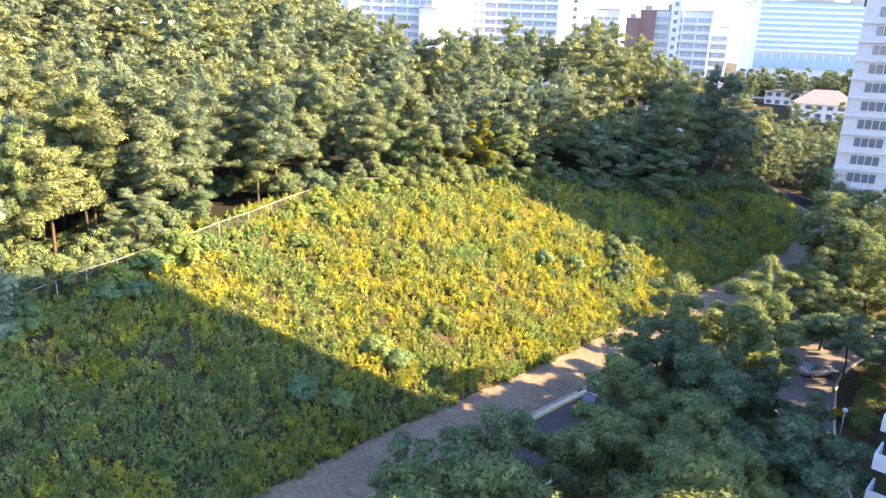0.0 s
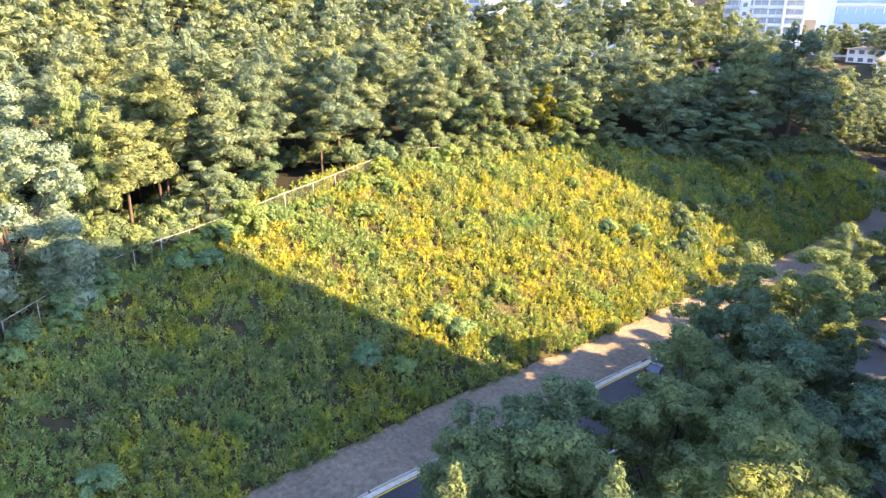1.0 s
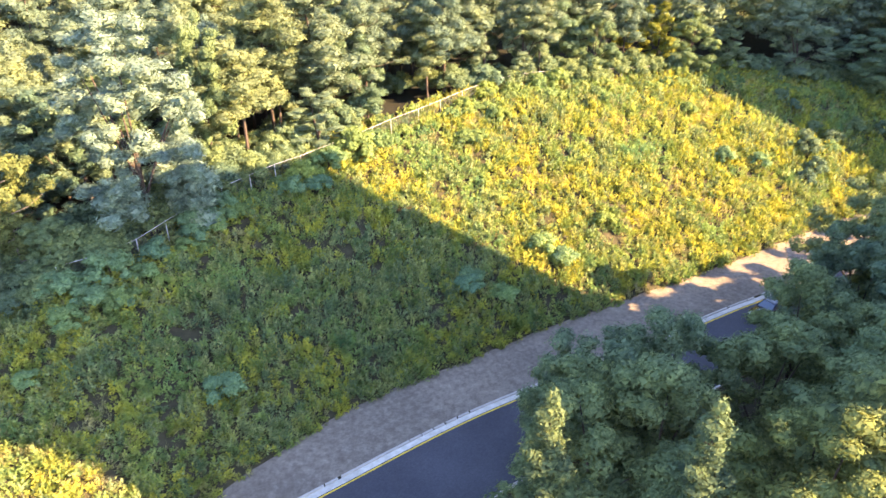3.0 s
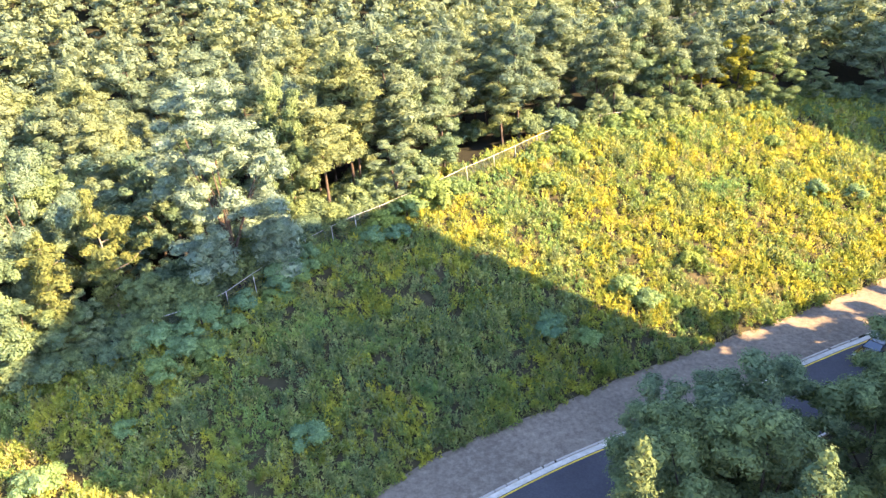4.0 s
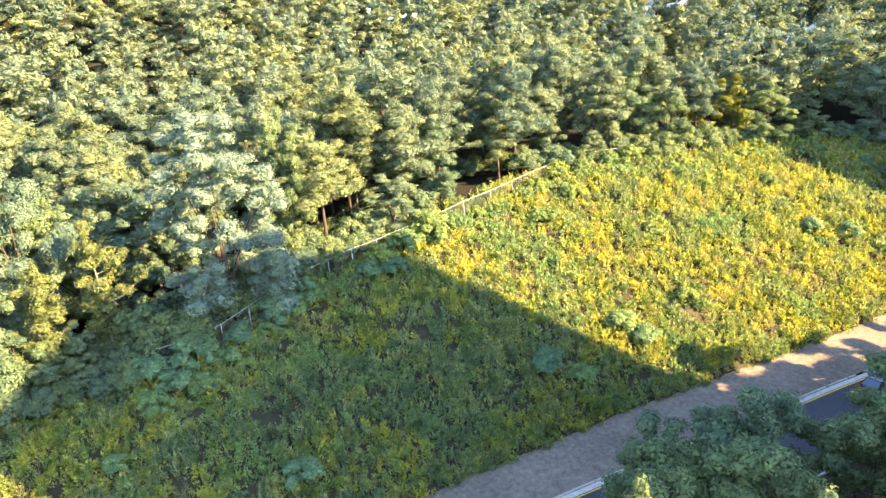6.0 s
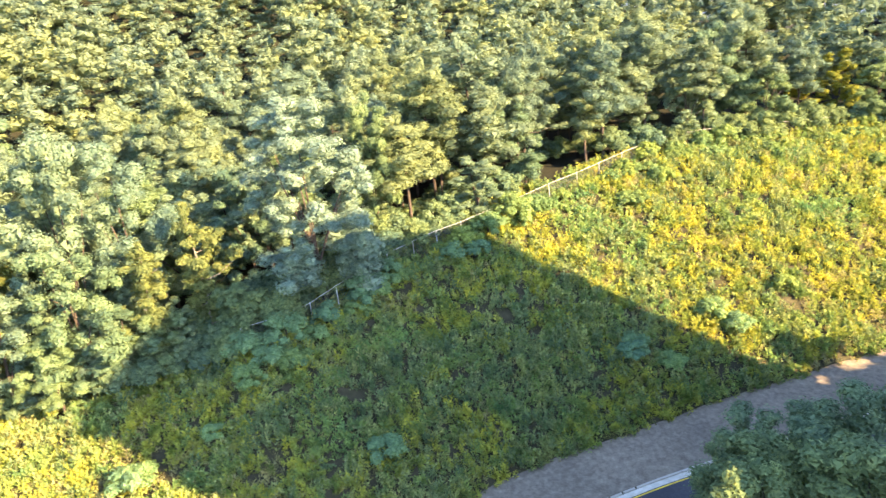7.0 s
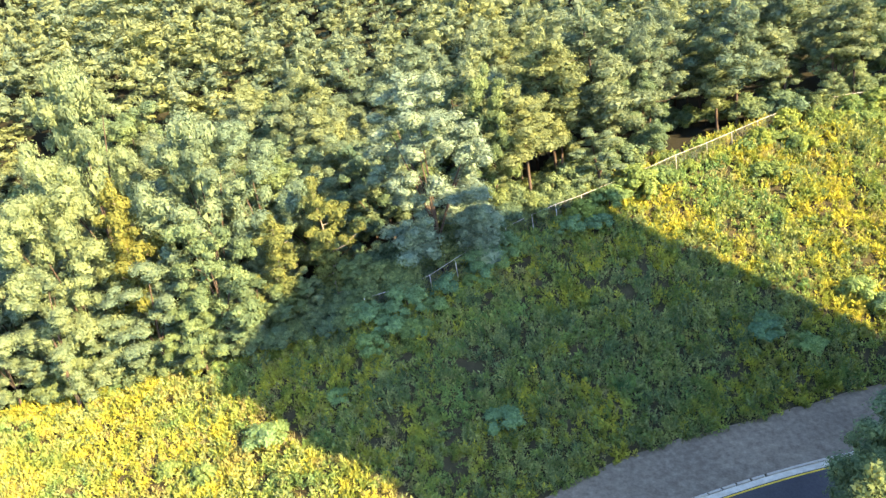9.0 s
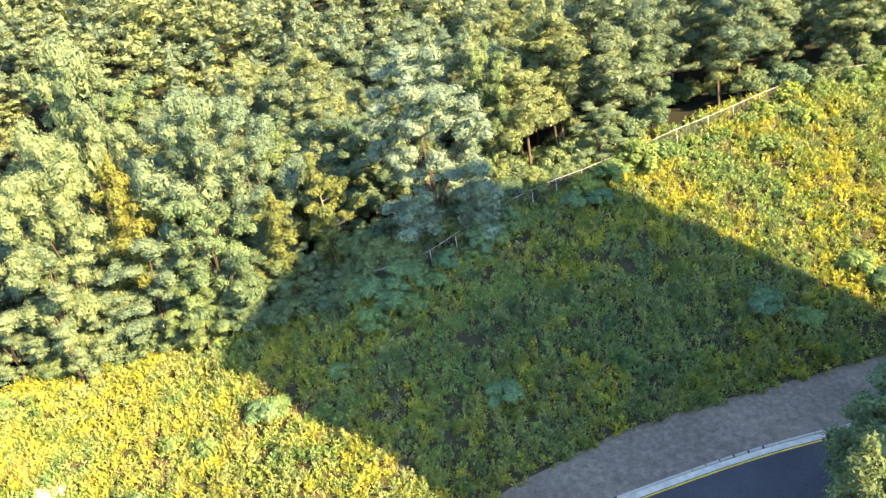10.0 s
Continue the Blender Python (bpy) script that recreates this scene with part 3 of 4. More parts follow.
# forest floor: needle litter, coloured almost black to stand in for tree shade
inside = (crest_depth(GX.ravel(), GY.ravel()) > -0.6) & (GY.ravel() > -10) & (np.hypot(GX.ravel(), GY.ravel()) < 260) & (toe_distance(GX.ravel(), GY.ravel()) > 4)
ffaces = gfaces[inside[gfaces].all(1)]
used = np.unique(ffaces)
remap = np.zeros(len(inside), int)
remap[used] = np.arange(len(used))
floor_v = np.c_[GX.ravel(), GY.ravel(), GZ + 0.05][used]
forest_floor = new("forest_floor", mesh_of("forest_floor", floor_v.tolist(), remap[ffaces].tolist(), M_SHADED_LITTER, True))
tagged(forest_floor, "brown needle litter under the trees, darkened in colour for the shade", "forest floor", kind="structure")

# the wood on the hill
rng = np.random.default_rng(5)
spots = []
for ix, gxx in enumerate(np.arange(-195, 150, 5.3)):
    for gyy in np.arange(10, 215, 5.3):
        x, y = gxx + rng.uniform(-2.3, 2.3) + (2.9 if int(gyy / 5.3) % 2 else 0), gyy + rng.uniform(-2.3, 2.3)
        r, a = math.hypot(x, y), math.degrees(math.atan2(x, y))
        if -62 < a < 46.5 and r < (215 if a < 13 else 180 if a < 38 else 205):
            spots.append((x, y, r, a))
for k in range(45):
    a, r = rng.uniform(-60, -17), rng.uniform(56, 105)
    spots.append((r * math.sin(radians(a)), r * math.cos(radians(a)), r, a))
spots = np.array(spots)
up_bank = toe_distance(spots[:, 0], spots[:, 1])
spots = spots[(crest_depth(spots[:, 0], spots[:, 1]) > 0.9) & (up_bank > 8)]
front = (spots[:, 3] > -50) & (spots[:, 3] < -13) & (crest_depth(spots[:, 0], spots[:, 1]) < 8)
spots = spots[~front]
spots = spots[(np.hypot(spots[:, 0] + 18.6, spots[:, 1] - 59.0) > 6.3) & (np.hypot(spots[:, 0] + 10.6, spots[:, 1] - 69) > 3)]
spots = spots[np.argsort(spots[:, 2])]
near_n = 150
far_quads = []


small = [(pine_parts(111 + i, 12.5 + 0.6 * i, 3.3, 13, 2, 46, 0.42, level=1, plump=1.3)[1], "p") for i in range(4)] + [(broad_parts(131 + i, 11.5, 3.5, 9, 4, 36, 0.42, 0.15, level=1)[1], "b") for i in range(2)]
for i, (x, y, r, a) in enumerate(spots):
    turn, scale = rng.uniform(0, math.tau), rng.uniform(0.74, 1.3)
    leafy = a < -17 and r < 84
    if i < near_n:
        pick = rng.uniform()
        if leafy:
            src = locusts[i % 3] if pick < 0.36 else broads[i % 3] if pick < 0.78 else pines[i % 4]
        else:
            src = pines[i % 4] if pick < 0.86 else broads[i % 3]
        plant(src, x, y, turn, scale, group="trees of the wood")
    else:
        q, kind = small[i % 4] if (not leafy and rng.uniform() < 0.93) else small[4 + i % 2]
        z = float(ground_height(np.array([x]), np.array([y]))[0])
        c, s = math.cos(turn) * scale, math.sin(turn) * scale
        far_quads.append((q @ np.array([[c, s, 0], [-s, c, 0], [0, 0, scale]]) + np.array([x, y, z])).astype(np.float32))
for i in range(230):
    a, r = (rng.uniform(44.5, 57), rng.uniform(195, 318)) if i < 130 else (rng.uniform(40.5, 58), rng.uniform(352, 392))
    x, y = r * math.sin(radians(a)), r * math.cos(radians(a))
    z = float(ground_height(np.array([x]), np.array([y]))[0])
    q = small[4 + i % 2][0]
    t, k = rng.uniform(0, math.tau), rng.uniform(0.8, 1.35) if i < 130 else rng.uniform(1.0, 1.4)
    c, s = math.cos(t) * k, math.sin(t) * k
    far_quads.append((q @ np.array([[c, s, 0], [-s, c, 0], [0, 0, k]]) + np.array([x, y, z])).astype(np.float32))
if far_quads:
    woods = new("far_woods", leaves_mesh("far_woods", np.concatenate(far_quads), M_FARPINE))
    tagged(woods, "dense yellow-green pine wood covering the upper hill", "woods", kind="stuff")

# planted strip between road and towers
NEAR_ROAD = [
    (44, 50.5, darks[0], 1.25), (7.3, 25.6, nears[0], 0.96), (14.2, 35.9, darks[1], 1.07), (18.7, 35.2, darks[2], 1.06), (25, 34.5, darks[0], 1.15),
    (19.0, 21.1, nears[1], 0.97), (13.8, 22.5, nears[0], 0.95), (22.6, 21.0, nears[1], 0.95), (31, 40, darks[2], 1.12), (37, 46.5, shades[0], 1.05),
    (38, 38.5, darks[0], 1.12), (43, 42, shades[1], 1.0)]
BELOW_TOWER = [
    (30, 31, broads[2], 1.05), (36, 31.5, darks[2], 0.8), (40.5, 46, darks[0], 1.0), (47, 41.5, darks[2], 0.85), (33, 36, darks[1], 1.0),
    (27, 28, darks[0], 1.15), (44.5, 35.5, darks[0], 0.75), (41, 30, darks[1], 1.0), (47.5, 36.5, darks[2], 0.68), (12.2, 34.0, darks[0], 0.95),
    (12.4, 30.0, darks[1], 1.05), (16, 30, darks[2], 1.15)]
ROUND_LANE = [
    (57.5, 54, broads[0], 1.15), (50, 47, darks[1], 1.2), (81, 64, darks[2], 0.95), (90, 67, darks[0], 1.05), (72, 64.5, darks[1], 0.95),
    (64, 58.5, shades[0], 0.95), (48, 54, shades[1], 0.95), (98, 71, darks[1], 1.1), (106, 77, darks[2], 1.1), (114, 82, darks[0], 1.15),
    (122, 88, darks[1], 1.1), (130, 95, darks[2], 1.2), (139, 103, darks[0], 1.2), (148, 114, darks[1], 1.2), (112, 71, darks[2], 1.2),
    (122, 78, darks[0], 1.2), (133, 86, darks[1], 1.3), (144, 95, darks[2], 1.3), (156, 108, darks[0], 1.3), (160, 122, darks[1], 1.3)]
FAR_ROAD = [
    (165, 138, darks[2], 1.2), (170, 152, broads[0], 1.2), (150, 150, broads[1], 1.2), (142, 140, broads[2], 1.2), (134, 132, darks[0], 1.1),
    (53, 50, darks[2], 0.95), (92, 73, darks[0], 1.55), (88, 66, darks[1], 1.4), (97, 68.5, darks[2], 1.5), (101, 79, darks[1], 1.5),
    (84, 60, darks[0], 1.1), (75, 58.5, darks[2], 0.9), (116, 128, broads[2], 0.9), (128, 138, darks[1], 0.9), (107, 120, broads[1], 0.6),
    # the four from (74, 42.5) on are unseen, added to shade the lane
    (136, 137, broads[1], 0.8), (126, 145, broads[2], 1.1), (74, 42.5, darks[1], 1.25), (79, 46, darks[2], 1.2), (70.5, 39.5, darks[0], 1.2),
    (85, 50, darks[1], 1.2)]
for i, (x, y, src, scale) in enumerate(NEAR_ROAD + BELOW_TOWER + ROUND_LANE + FAR_ROAD):
    plant(src, x, y, i * 1.3, scale, group="trees between road and towers")
plant(golds[0], 44, 97.5, 0.4, 1.15)
plant(golds[0], 39.5, 97.0, 2.4, 0.9, "broadleaf tree with leaves turning yellow-green")
silver = tree_proto("silver_locust", broad_parts(57, 14.0, 3.6, 32, 6, 240, 0.12, 0.0, 0.8, 0.5, 2, 0.33, 0.6), M_BARK, M_SILVER, "", limbs=True)
plant_sized(silver, -17.0, 61.8, 30.4, 5.9, 2.0, "large pale blue-green locust tree standing out from the wood")
plant(pines[1], -10.6, 69.0, 1.2, 1.1, "pine with a bare pale trunk behind the fence")

# the front row of the wood: kind, bearing, distance, height of the top, half width
FRONT = [(large_locusts[0], -42.4, 77, 36.2, 6.0), (large_locusts[1], -46.2, 69, 28.3, 5.0), (olives[0], -41.9, 67, 26.2, 3.3), (large_locusts[0], -35.4, 68, 30.0, 6.2), (locusts[1], -31.2, 68, 28.6, 4.6),
         (broads[1], -36.2, 62, 21.5, 3.9), (locusts[0], -41.5, 65, 18.6, 4.4), (olives[1], -26.6, 62, 22.8, 2.6), (olives[0], -31.0, 61.5, 20.6, 2.8), (broads[2], -33.5, 62, 15.5, 3.2),
         (broads[2], -11.6, 70, 29.2, 3.0), (locusts[2], -3.0, 72.0, 21.0, 3.0), (locusts[1], -48.5, 66, 20.0, 4.0), (broads[0], -38.8, 62.5, 14.5, 3.0)]
for i, (src, a, r, top, half) in enumerate(FRONT):
    plant_sized(src, a, r, top, half, i * 2.1, group="trees at the front of the wood")
ALONG = [(pines[0], 1.2, 79, 29.6, 3.4), (pines[2], -6.0, 75, 30.5, 3.4), (locusts[0], 14.0, 92, 26.0, 3.2), (locusts[1], 29.2, 114, 20.6, 3.6), (broads[1], 38.5, 129, 19.3, 6.0), (locusts[2], 34.0, 121, 23.0, 5.0),
         (pines[2], 42.5, 150, 35.0, 6.0), (pines[2], 39.0, 138, 32.6, 5.5), (pines[0], 10.0, 88.5, 27.5, 3.2), (pines[2], 6.2, 84, 28.4, 3.2), (broads[0], 19.5, 98, 25.0, 3.4), (broads[2], 26.5, 108, 24.0, 3.6)]
for i, (src, a, r, top, half) in enumerate(ALONG):
    plant_sized(src, a, r, top, half, i * 1.7, group="trees at the front of the wood")


# ---- fence along the top of the bank ----
edge_a = np.radians(EDGE[:, 0])
CREST = spline(np.c_[np.sin(edge_a), np.cos(edge_a)] * EDGE[:, 1:], 3.0)
bearing = np.degrees(np.arctan2(CREST[:, 0], CREST[:, 1]))
inset = np.interp(bearing, [-25, -12, -5, 8, 12, 33], [0.0, 0.0, 1.8, 1.8, -1.0, -1.5])[:, None]
line = CREST - CREST / np.hypot(CREST[:, 0], CREST[:, 1])[:, None] * inset
FENCE = spline(line[(bearing > -25) & (bearing < 33)], 2.5)
keep = [FENCE[0]]
for p in FENCE[1:]:
    if np.hypot(*(p - keep[-1])) > 2.4:
        keep.append(p)
FENCE = np.array(keep)
FZ = ground_height(FENCE[:, 0], FENCE[:, 1])
FZ = np.convolve(np.r_[FZ[:2], FZ, FZ[-2:]], np.ones(5) / 5, "valid")
FENCE_H = 1.9
fence = new("fence")
tagged(fence, "chain-link fence with a pale steel top rail along the bank's crest", "fence")
pv, pf = tube([Vector((0, 0, -0.6)), Vector((0, 0, FENCE_H + 0.05))], [0.045, 0.045], 7)
post_me = mesh_of("post", pv, pf, M_METAL)
for i, (p, z) in enumerate(zip(FENCE, FZ)):
    o = under(new("post", post_me), fence)
    o.location = (p[0], p[1], z)
    if i + 1 < len(FENCE):
        q, w = FENCE[i + 1], FZ[i + 1]
        a, b = Vector((p[0], p[1], z)), Vector((q[0], q[1], w))
        rv, rf = tube([a + Vector((0, 0, FENCE_H)), b + Vector((0, 0, FENCE_H))], [0.032, 0.032], 6)
        under(new("rail", mesh_of("rail", rv, rf, M_RAIL)), fence, "pale steel top rail")
        side = (b - a).cross(Vector((0, 0, 1))).normalized()
        long = (b - a).length
        wires, wf = [], []
        span, wide = FENCE_H - 0.1, 0.009
        for k in np.arange(-span, long, 0.15):
            for lean in (1, -1):
                s0, s1 = max(0.0, k), min(long, k + span)
                if s1 - s0 < 0.05:
                    continue
                h0, h1 = (s0 - k, s1 - k) if lean > 0 else (span - (s0 - k), span - (s1 - k))
                for s, h in ((s0, h0), (s1, h1)):
                    base = a.lerp(b, s / long) + Vector((0, 0, 0.05 + h)) + side * (0.02 * lean)
                    wires += [base + Vector((0, 0, wide)), base - Vector((0, 0, wide))]
                n = len(wires)
                wf.append((n - 4, n - 3, n - 1, n - 2))
        under(new("wire_mesh", mesh_of("wire_mesh", wires, wf, M_WIRE)), fence, "grey wire mesh")

# ---- undergrowth: weeds on the bank ----
rng = np.random.default_rng(17)


def bank_points(n, inner=0.25, beyond=1.5, fall=1.1):
    """Random places on the bank, thinning out with distance from the towers."""
    x, y = rng.uniform(-66, 150, n), rng.uniform(-5, 150, n)
    r, a = np.hypot(x, y), np.degrees(np.arctan2(x, y))
    ok = (a > -66) & (a < 52) & (rng.uniform(size=n) < np.clip((50 / r) ** fall, 0, 1))
    x, y, r = x[ok], y[ok], r[ok]
    d, c = toe_distance(x, y), crest_depth(x, y)
    ok = (d > inner) & (c < beyond)
    x, y, r = x[ok], y[ok], r[ok]
    return x, y, ground_height(x, y), np.clip((r / 60) ** 0.55, 0.85, 1.7)


def patchiness(x, y):
    return np.sin(x * 0.35 + 1.7 * np.sin(y * 0.21)) * np.sin(y * 0.42 + 1.4 * np.sin(x * 0.17)) + 0.5 * np.sin(x * 1.1 + y * 0.8)


def mounds(n, leaves, radius, size, slim, chosen=None):
    """Low leafy cushions."""
    x, y, z, k = bank_points(n)
    if chosen is not None:
        ok = chosen(x, y)
        x, y, z, k = x[ok], y[ok], z[ok], k[ok]
    m = len(x)
    d = rng.normal(size=(m, leaves, 3))
    d /= np.linalg.norm(d, axis=2)[:, :, None]
    d[:, :, 2] = np.abs(d[:, :, 2])
    rad = (radius * rng.uniform(0.6, 1.5, m) * k)[:, None, None]
    c = np.stack([x, y, z], -1)[:, None, :] + d * rad * rng.uniform(0.5, 1.1, (m, leaves, 1)) * np.array([1, 1, 0.85])
    return leaf_blades(rng, c.reshape(-1, 3), (d + rng.normal(0, 0.4, d.shape) + np.array([0, 0, 0.3])).reshape(-1, 3), np.repeat(size * k, leaves), slim)


def blades(n, leaves, height):
    """Tufts of grass."""
    x, y, z, k = bank_points(n, 0.0)
    m = len(x)
    a = rng.uniform(0, math.tau, (m, leaves))
    h = (height * k)[:, None] * rng.uniform(0.5, 1.3, (m, leaves))
    out = h * rng.uniform(0.1, 0.6, (m, leaves))
    root = np.stack([x[:, None] + np.cos(a) * 0.06, y[:, None] + np.sin(a) * 0.06, np.repeat(z[:, None], leaves, 1)], -1)
    tip = root + np.stack([np.cos(a) * out, np.sin(a) * out, h], -1)
    w = np.stack([-np.sin(a), np.cos(a), np.zeros(a.shape)], -1) * (0.03 * k)[:, None, None]
    return np.stack([root + w, root - w, tip], 2).reshape(-1, 3, 3)


def tussocks(where, leaves, wide, high, size, slim, upright):
    """Plants standing apart as leafy tussocks, with dark gaps between them."""
    x, y, z, k = where
    m = len(x)
    d = rng.normal(size=(m, leaves, 3))
    d /= np.linalg.norm(d, axis=2)[:, :, None]
    d[:, :, 2] = np.abs(d[:, :, 2])
    rad = wide * rng.uniform(0.55, 1.45, m) * k
    tall = high * rng.uniform(0.45, 1.5, m) * k * (1 + 0.25 * patchiness(x, y))
    u = rng.uniform(0.45, 1.08, (m, leaves))
    lean = rng.normal(0, 0.12, (m, 1, 2)) * tall[:, None, None] * d[:, :, 2:]
    c = np.stack([x[:, None] + d[:, :, 0] * rad[:, None] * u + lean[:, :, 0], y[:, None] + d[:, :, 1] * rad[:, None] * u + lean[:, :, 1], z[:, None] + d[:, :, 2] * tall[:, None] * u], -1)
    way = d * np.array([1, 1, 0.4]) + np.array([0, 0, upright]) + rng.normal(0, 0.32, d.shape)
    way /= np.linalg.norm(way, axis=2)[:, :, None]
    wing = np.cross(way, rng.normal(size=d.shape))
    wing /= np.maximum(np.linalg.norm(wing, axis=2), 1e-6)[:, :, None]
    s = (size * k)[:, None, None] * rng.uniform(0.7, 1.35, (m, leaves, 1))
    return np.stack([c + way * s, c + wing * s * slim * 0.5, c - wing * s * slim * 0.5], 2).reshape(-1, 3, 3)


# groups of plants, each of one of four kinds, in drifts
px, py, pz, pk = bank_points(94000)
drift = 0.42 * np.sin(px * 0.33 + 1.9 * np.sin(py * 0.19)) * np.sin(py * 0.37 + 1.5 * np.sin(px * 0.15)) + 0.3 * np.sin(px * 0.95 - py * 0.7 + 2 * np.sin(py * 0.4)) + rng.normal(0, 0.4, len(px))
# fewer yellow plants on the tower-shaded bank, to give it the shade's greener tone
drift = drift - 0.52 * np.exp(-((px + 3) / 20) ** 2 - ((py - 55) / 14) ** 2)
kind = np.digitize(drift, [-0.5, -0.22, 0.6])


def of_kind(n, shoots=1, gather=0.0):
    """The places of one kind's plants, or of the shoots of each of its groups."""
    ok = kind == n
    x, y, k = (np.repeat(v[ok], shoots) for v in (px, py, pk))
    x, y = x + rng.normal(0, gather, len(x)) * k, y + rng.normal(0, gather, len(x)) * k
    ok = toe_distance(x, y) > 0.1
    x, y, k = x[ok], y[ok], k[ok]
    return x, y, ground_height(x, y), k * np.where(rng.uniform(size=len(x)) < 0.25, 1.25, 1.0)


under_mat = new("undergrowth", leaves_mesh("undergrowth", mounds(70000, 14, 0.34, 0.2, 0.55), M_UNDER))
tagged(under_mat, "low dark undergrowth and dead leaves between the weeds", "weeds", kind="stuff")
weeds = new("bank_weeds", leaves_mesh("bank_weeds", tussocks(of_kind(2, 5, 0.36), 22, 0.18, 0.74, 0.24, 0.5, 0.6), M_WEED))
tagged(weeds, "thick yellow-green weeds and goldenrod covering the bank", "weeds", kind="stuff")
green = new("green_weeds", leaves_mesh("green_weeds", tussocks(of_kind(1, 2, 0.4), 56, 0.38, 0.62, 0.23, 0.62, 0.3), M_SHRUB))
tagged(green, "patches of fresh green leafy weeds on the bank", "weeds", kind="stuff")
mugwort = new("grey_green_weeds", leaves_mesh("grey_green_weeds", tussocks(of_kind(0, 5, 0.36), 22, 0.16, 0.88, 0.24, 0.5, 0.55), M_MUGWORT))
tagged(mugwort, "tall dull grey-green weeds standing in drifts on the bank", "weeds", kind="stuff")
heads = new("dry_grass", leaves_mesh("dry_grass", np.concatenate([tussocks(of_kind(3, 3, 0.4), 36, 0.24, 0.62, 0.22, 0.26, 0.8), blades(40000, 8, 0.6)]), M_WEED_DRY))
tagged(heads, "dry straw-coloured grass tufts and seed heads on the bank", "grass", kind="stuff")


# ---- shrubs ----
def shrub_parts(seed, h, r, lumps, leaves, size):
    rg = np.random.default_rng(seed)
    sprays = []
    for i in range(lumps):
        a, v = i * 2.4 + rg.normal(0, 0.3), (i + 0.5) / lumps
        c = Vector((math.cos(a) * r * 0.75 * math.sqrt(v), math.sin(a) * r * 0.75 * math.sqrt(v), h * (0.85 - 0.5 * v) * rg.uniform(0.75, 1.15)))
        sprays.append((c, r * rg.uniform(0.2, 0.36), 0.8))
    stem = tube([Vector((0, 0, -0.15)), Vector((0.05, 0.02, h * 0.4)), Vector((0.02, 0.08, h * 0.8))], [0.05, 0.035, 0.01], 5)
    return stem, foliage(rg, sprays, leaves, size, 0.55)


def shrub_proto(kind, parts, leaf, label):
    (tv, tf), quads = parts
    top = new(kind)
    unused.add(top.name)
    tagged(top, label, "shrub")
    under(new("stem", mesh_of("stem", tv, tf, M_BARK, True)), top)
    under(new("foliage", leaves_mesh("foliage", quads, leaf)), top)
    return top


bushes = [shrub_proto("shrub", shrub_parts(201 + i, 1.5, 1.35, 16, 70, 0.2), M_SHRUB, "leafy green shrub growing on the bank") for i in range(3)]
blues = [shrub_proto("young_locust", shrub_parts(211 + i, 1.8, 1.5, 16, 80, 0.2), M_YOUNG, "young blue-green locust shrub on the bank") for i in range(2)]
brakes = [shrub_proto("thicket_shrub", shrub_parts(221 + i, 3.2, 2.1, 20, 110, 0.2), M_SHADE, "tall dark green shrub at the foot of the wood") for i in range(2)]

# single shrubs that stand out: place, size, kind
SHRUBS = [
    (16.4, 80.0, 1.15, "g"), (12.3, 75.9, 1.15, "g"), (-4.1, 66.2, 1.15, "b"), (-6.7, 65.2, 1.15, "b"), (18.0, 63.1, 1.15, "b"),
    (26.1, 67.2, 1.15, "g"), (19.9, 61.7, 1.15, "b"), (-17.1, 64.4, 1.15, "b"), (-14.8, 65.9, 1.15, "b"), (-24.3, 44.4, 0.82, "b"),
    (-21.1, 50.2, 1.15, "b"), (-22.2, 47.9, 1.1, "b"), (-28.8, 40.7, 1.15, "b"), (-17.7, 55.9, 1.15, "b"), (-14.7, 58.8, 1.15, "b"),
    (-19.0, 50.3, 0.73, "b"), (-33.2, 37.3, 0.96, "g"), (-35.4, 31.2, 1.15, "b"), (-27.0, 37.3, 0.62, "g"), (-36.4, 37.5, 0.99, "g")]
MORE_SHRUBS = [
    (-29.3, 40.3, 1.15, "b"), (51.0, 79.4, 1.15, "b"), (64.2, 84.7, 1.15, "g"), (46.0, 79.5, 1.15, "b"), (13.8, 76.1, 1.15, "g"),
    (17.3, 80.0, 1.15, "g"), (12.8, 57.0, 1.03, "b"), (9.8, 57.9, 1.15, "b"), (44.4, 87.4, 1.15, "g"), (9.3, 57.5, 1.15, "b"),
    (-11.2, 44.6, 1.15, "b"), (68.2, 100.6, 1.4, "t"), (80.0, 98.5, 1.4, "t"), (62.5, 100.7, 1.15, "b"), (91.5, 110.4, 1.4, "t"),
    (91.5, 116.1, 1.4, "t"), (93.8, 100.8, 1.15, "b"), (120.9, 120.7, 1.4, "t"), (5.3, 75.8, 0.9, "g"), (1.2, 73.0, 1.15, "g"),
    (6.8, 80.4, 0.67, "g")]
for i, (x, y, s, src) in enumerate(SHRUBS + MORE_SHRUBS):
    plant({"g": bushes, "b": blues, "t": brakes}[src][i % 2], x, y, i * 1.9, s)

# shrubs that hide stretches of the fence; it stays open between these bearings
FENCE_OPEN = ((-21, -15.5), (-9.3, -5.2), (2.0, 8.9), (20, 25))
for i, p in enumerate(FENCE):
    a = math.degrees(math.atan2(p[0], p[1]))
    if not any(lo < a < hi for lo, hi in FENCE_OPEN):
        q = p - p / np.hypot(*p) * (0.7 + 0.4 * (i % 2))
        plant((blues if a < -9 else bushes)[i % 2], q[0], q[1], i * 1.3, (1.3 if a < -9 else 1.85 if a < 9 else 1.3) + 0.3 * math.sin(i * 2.1), group="shrubs along the crest")

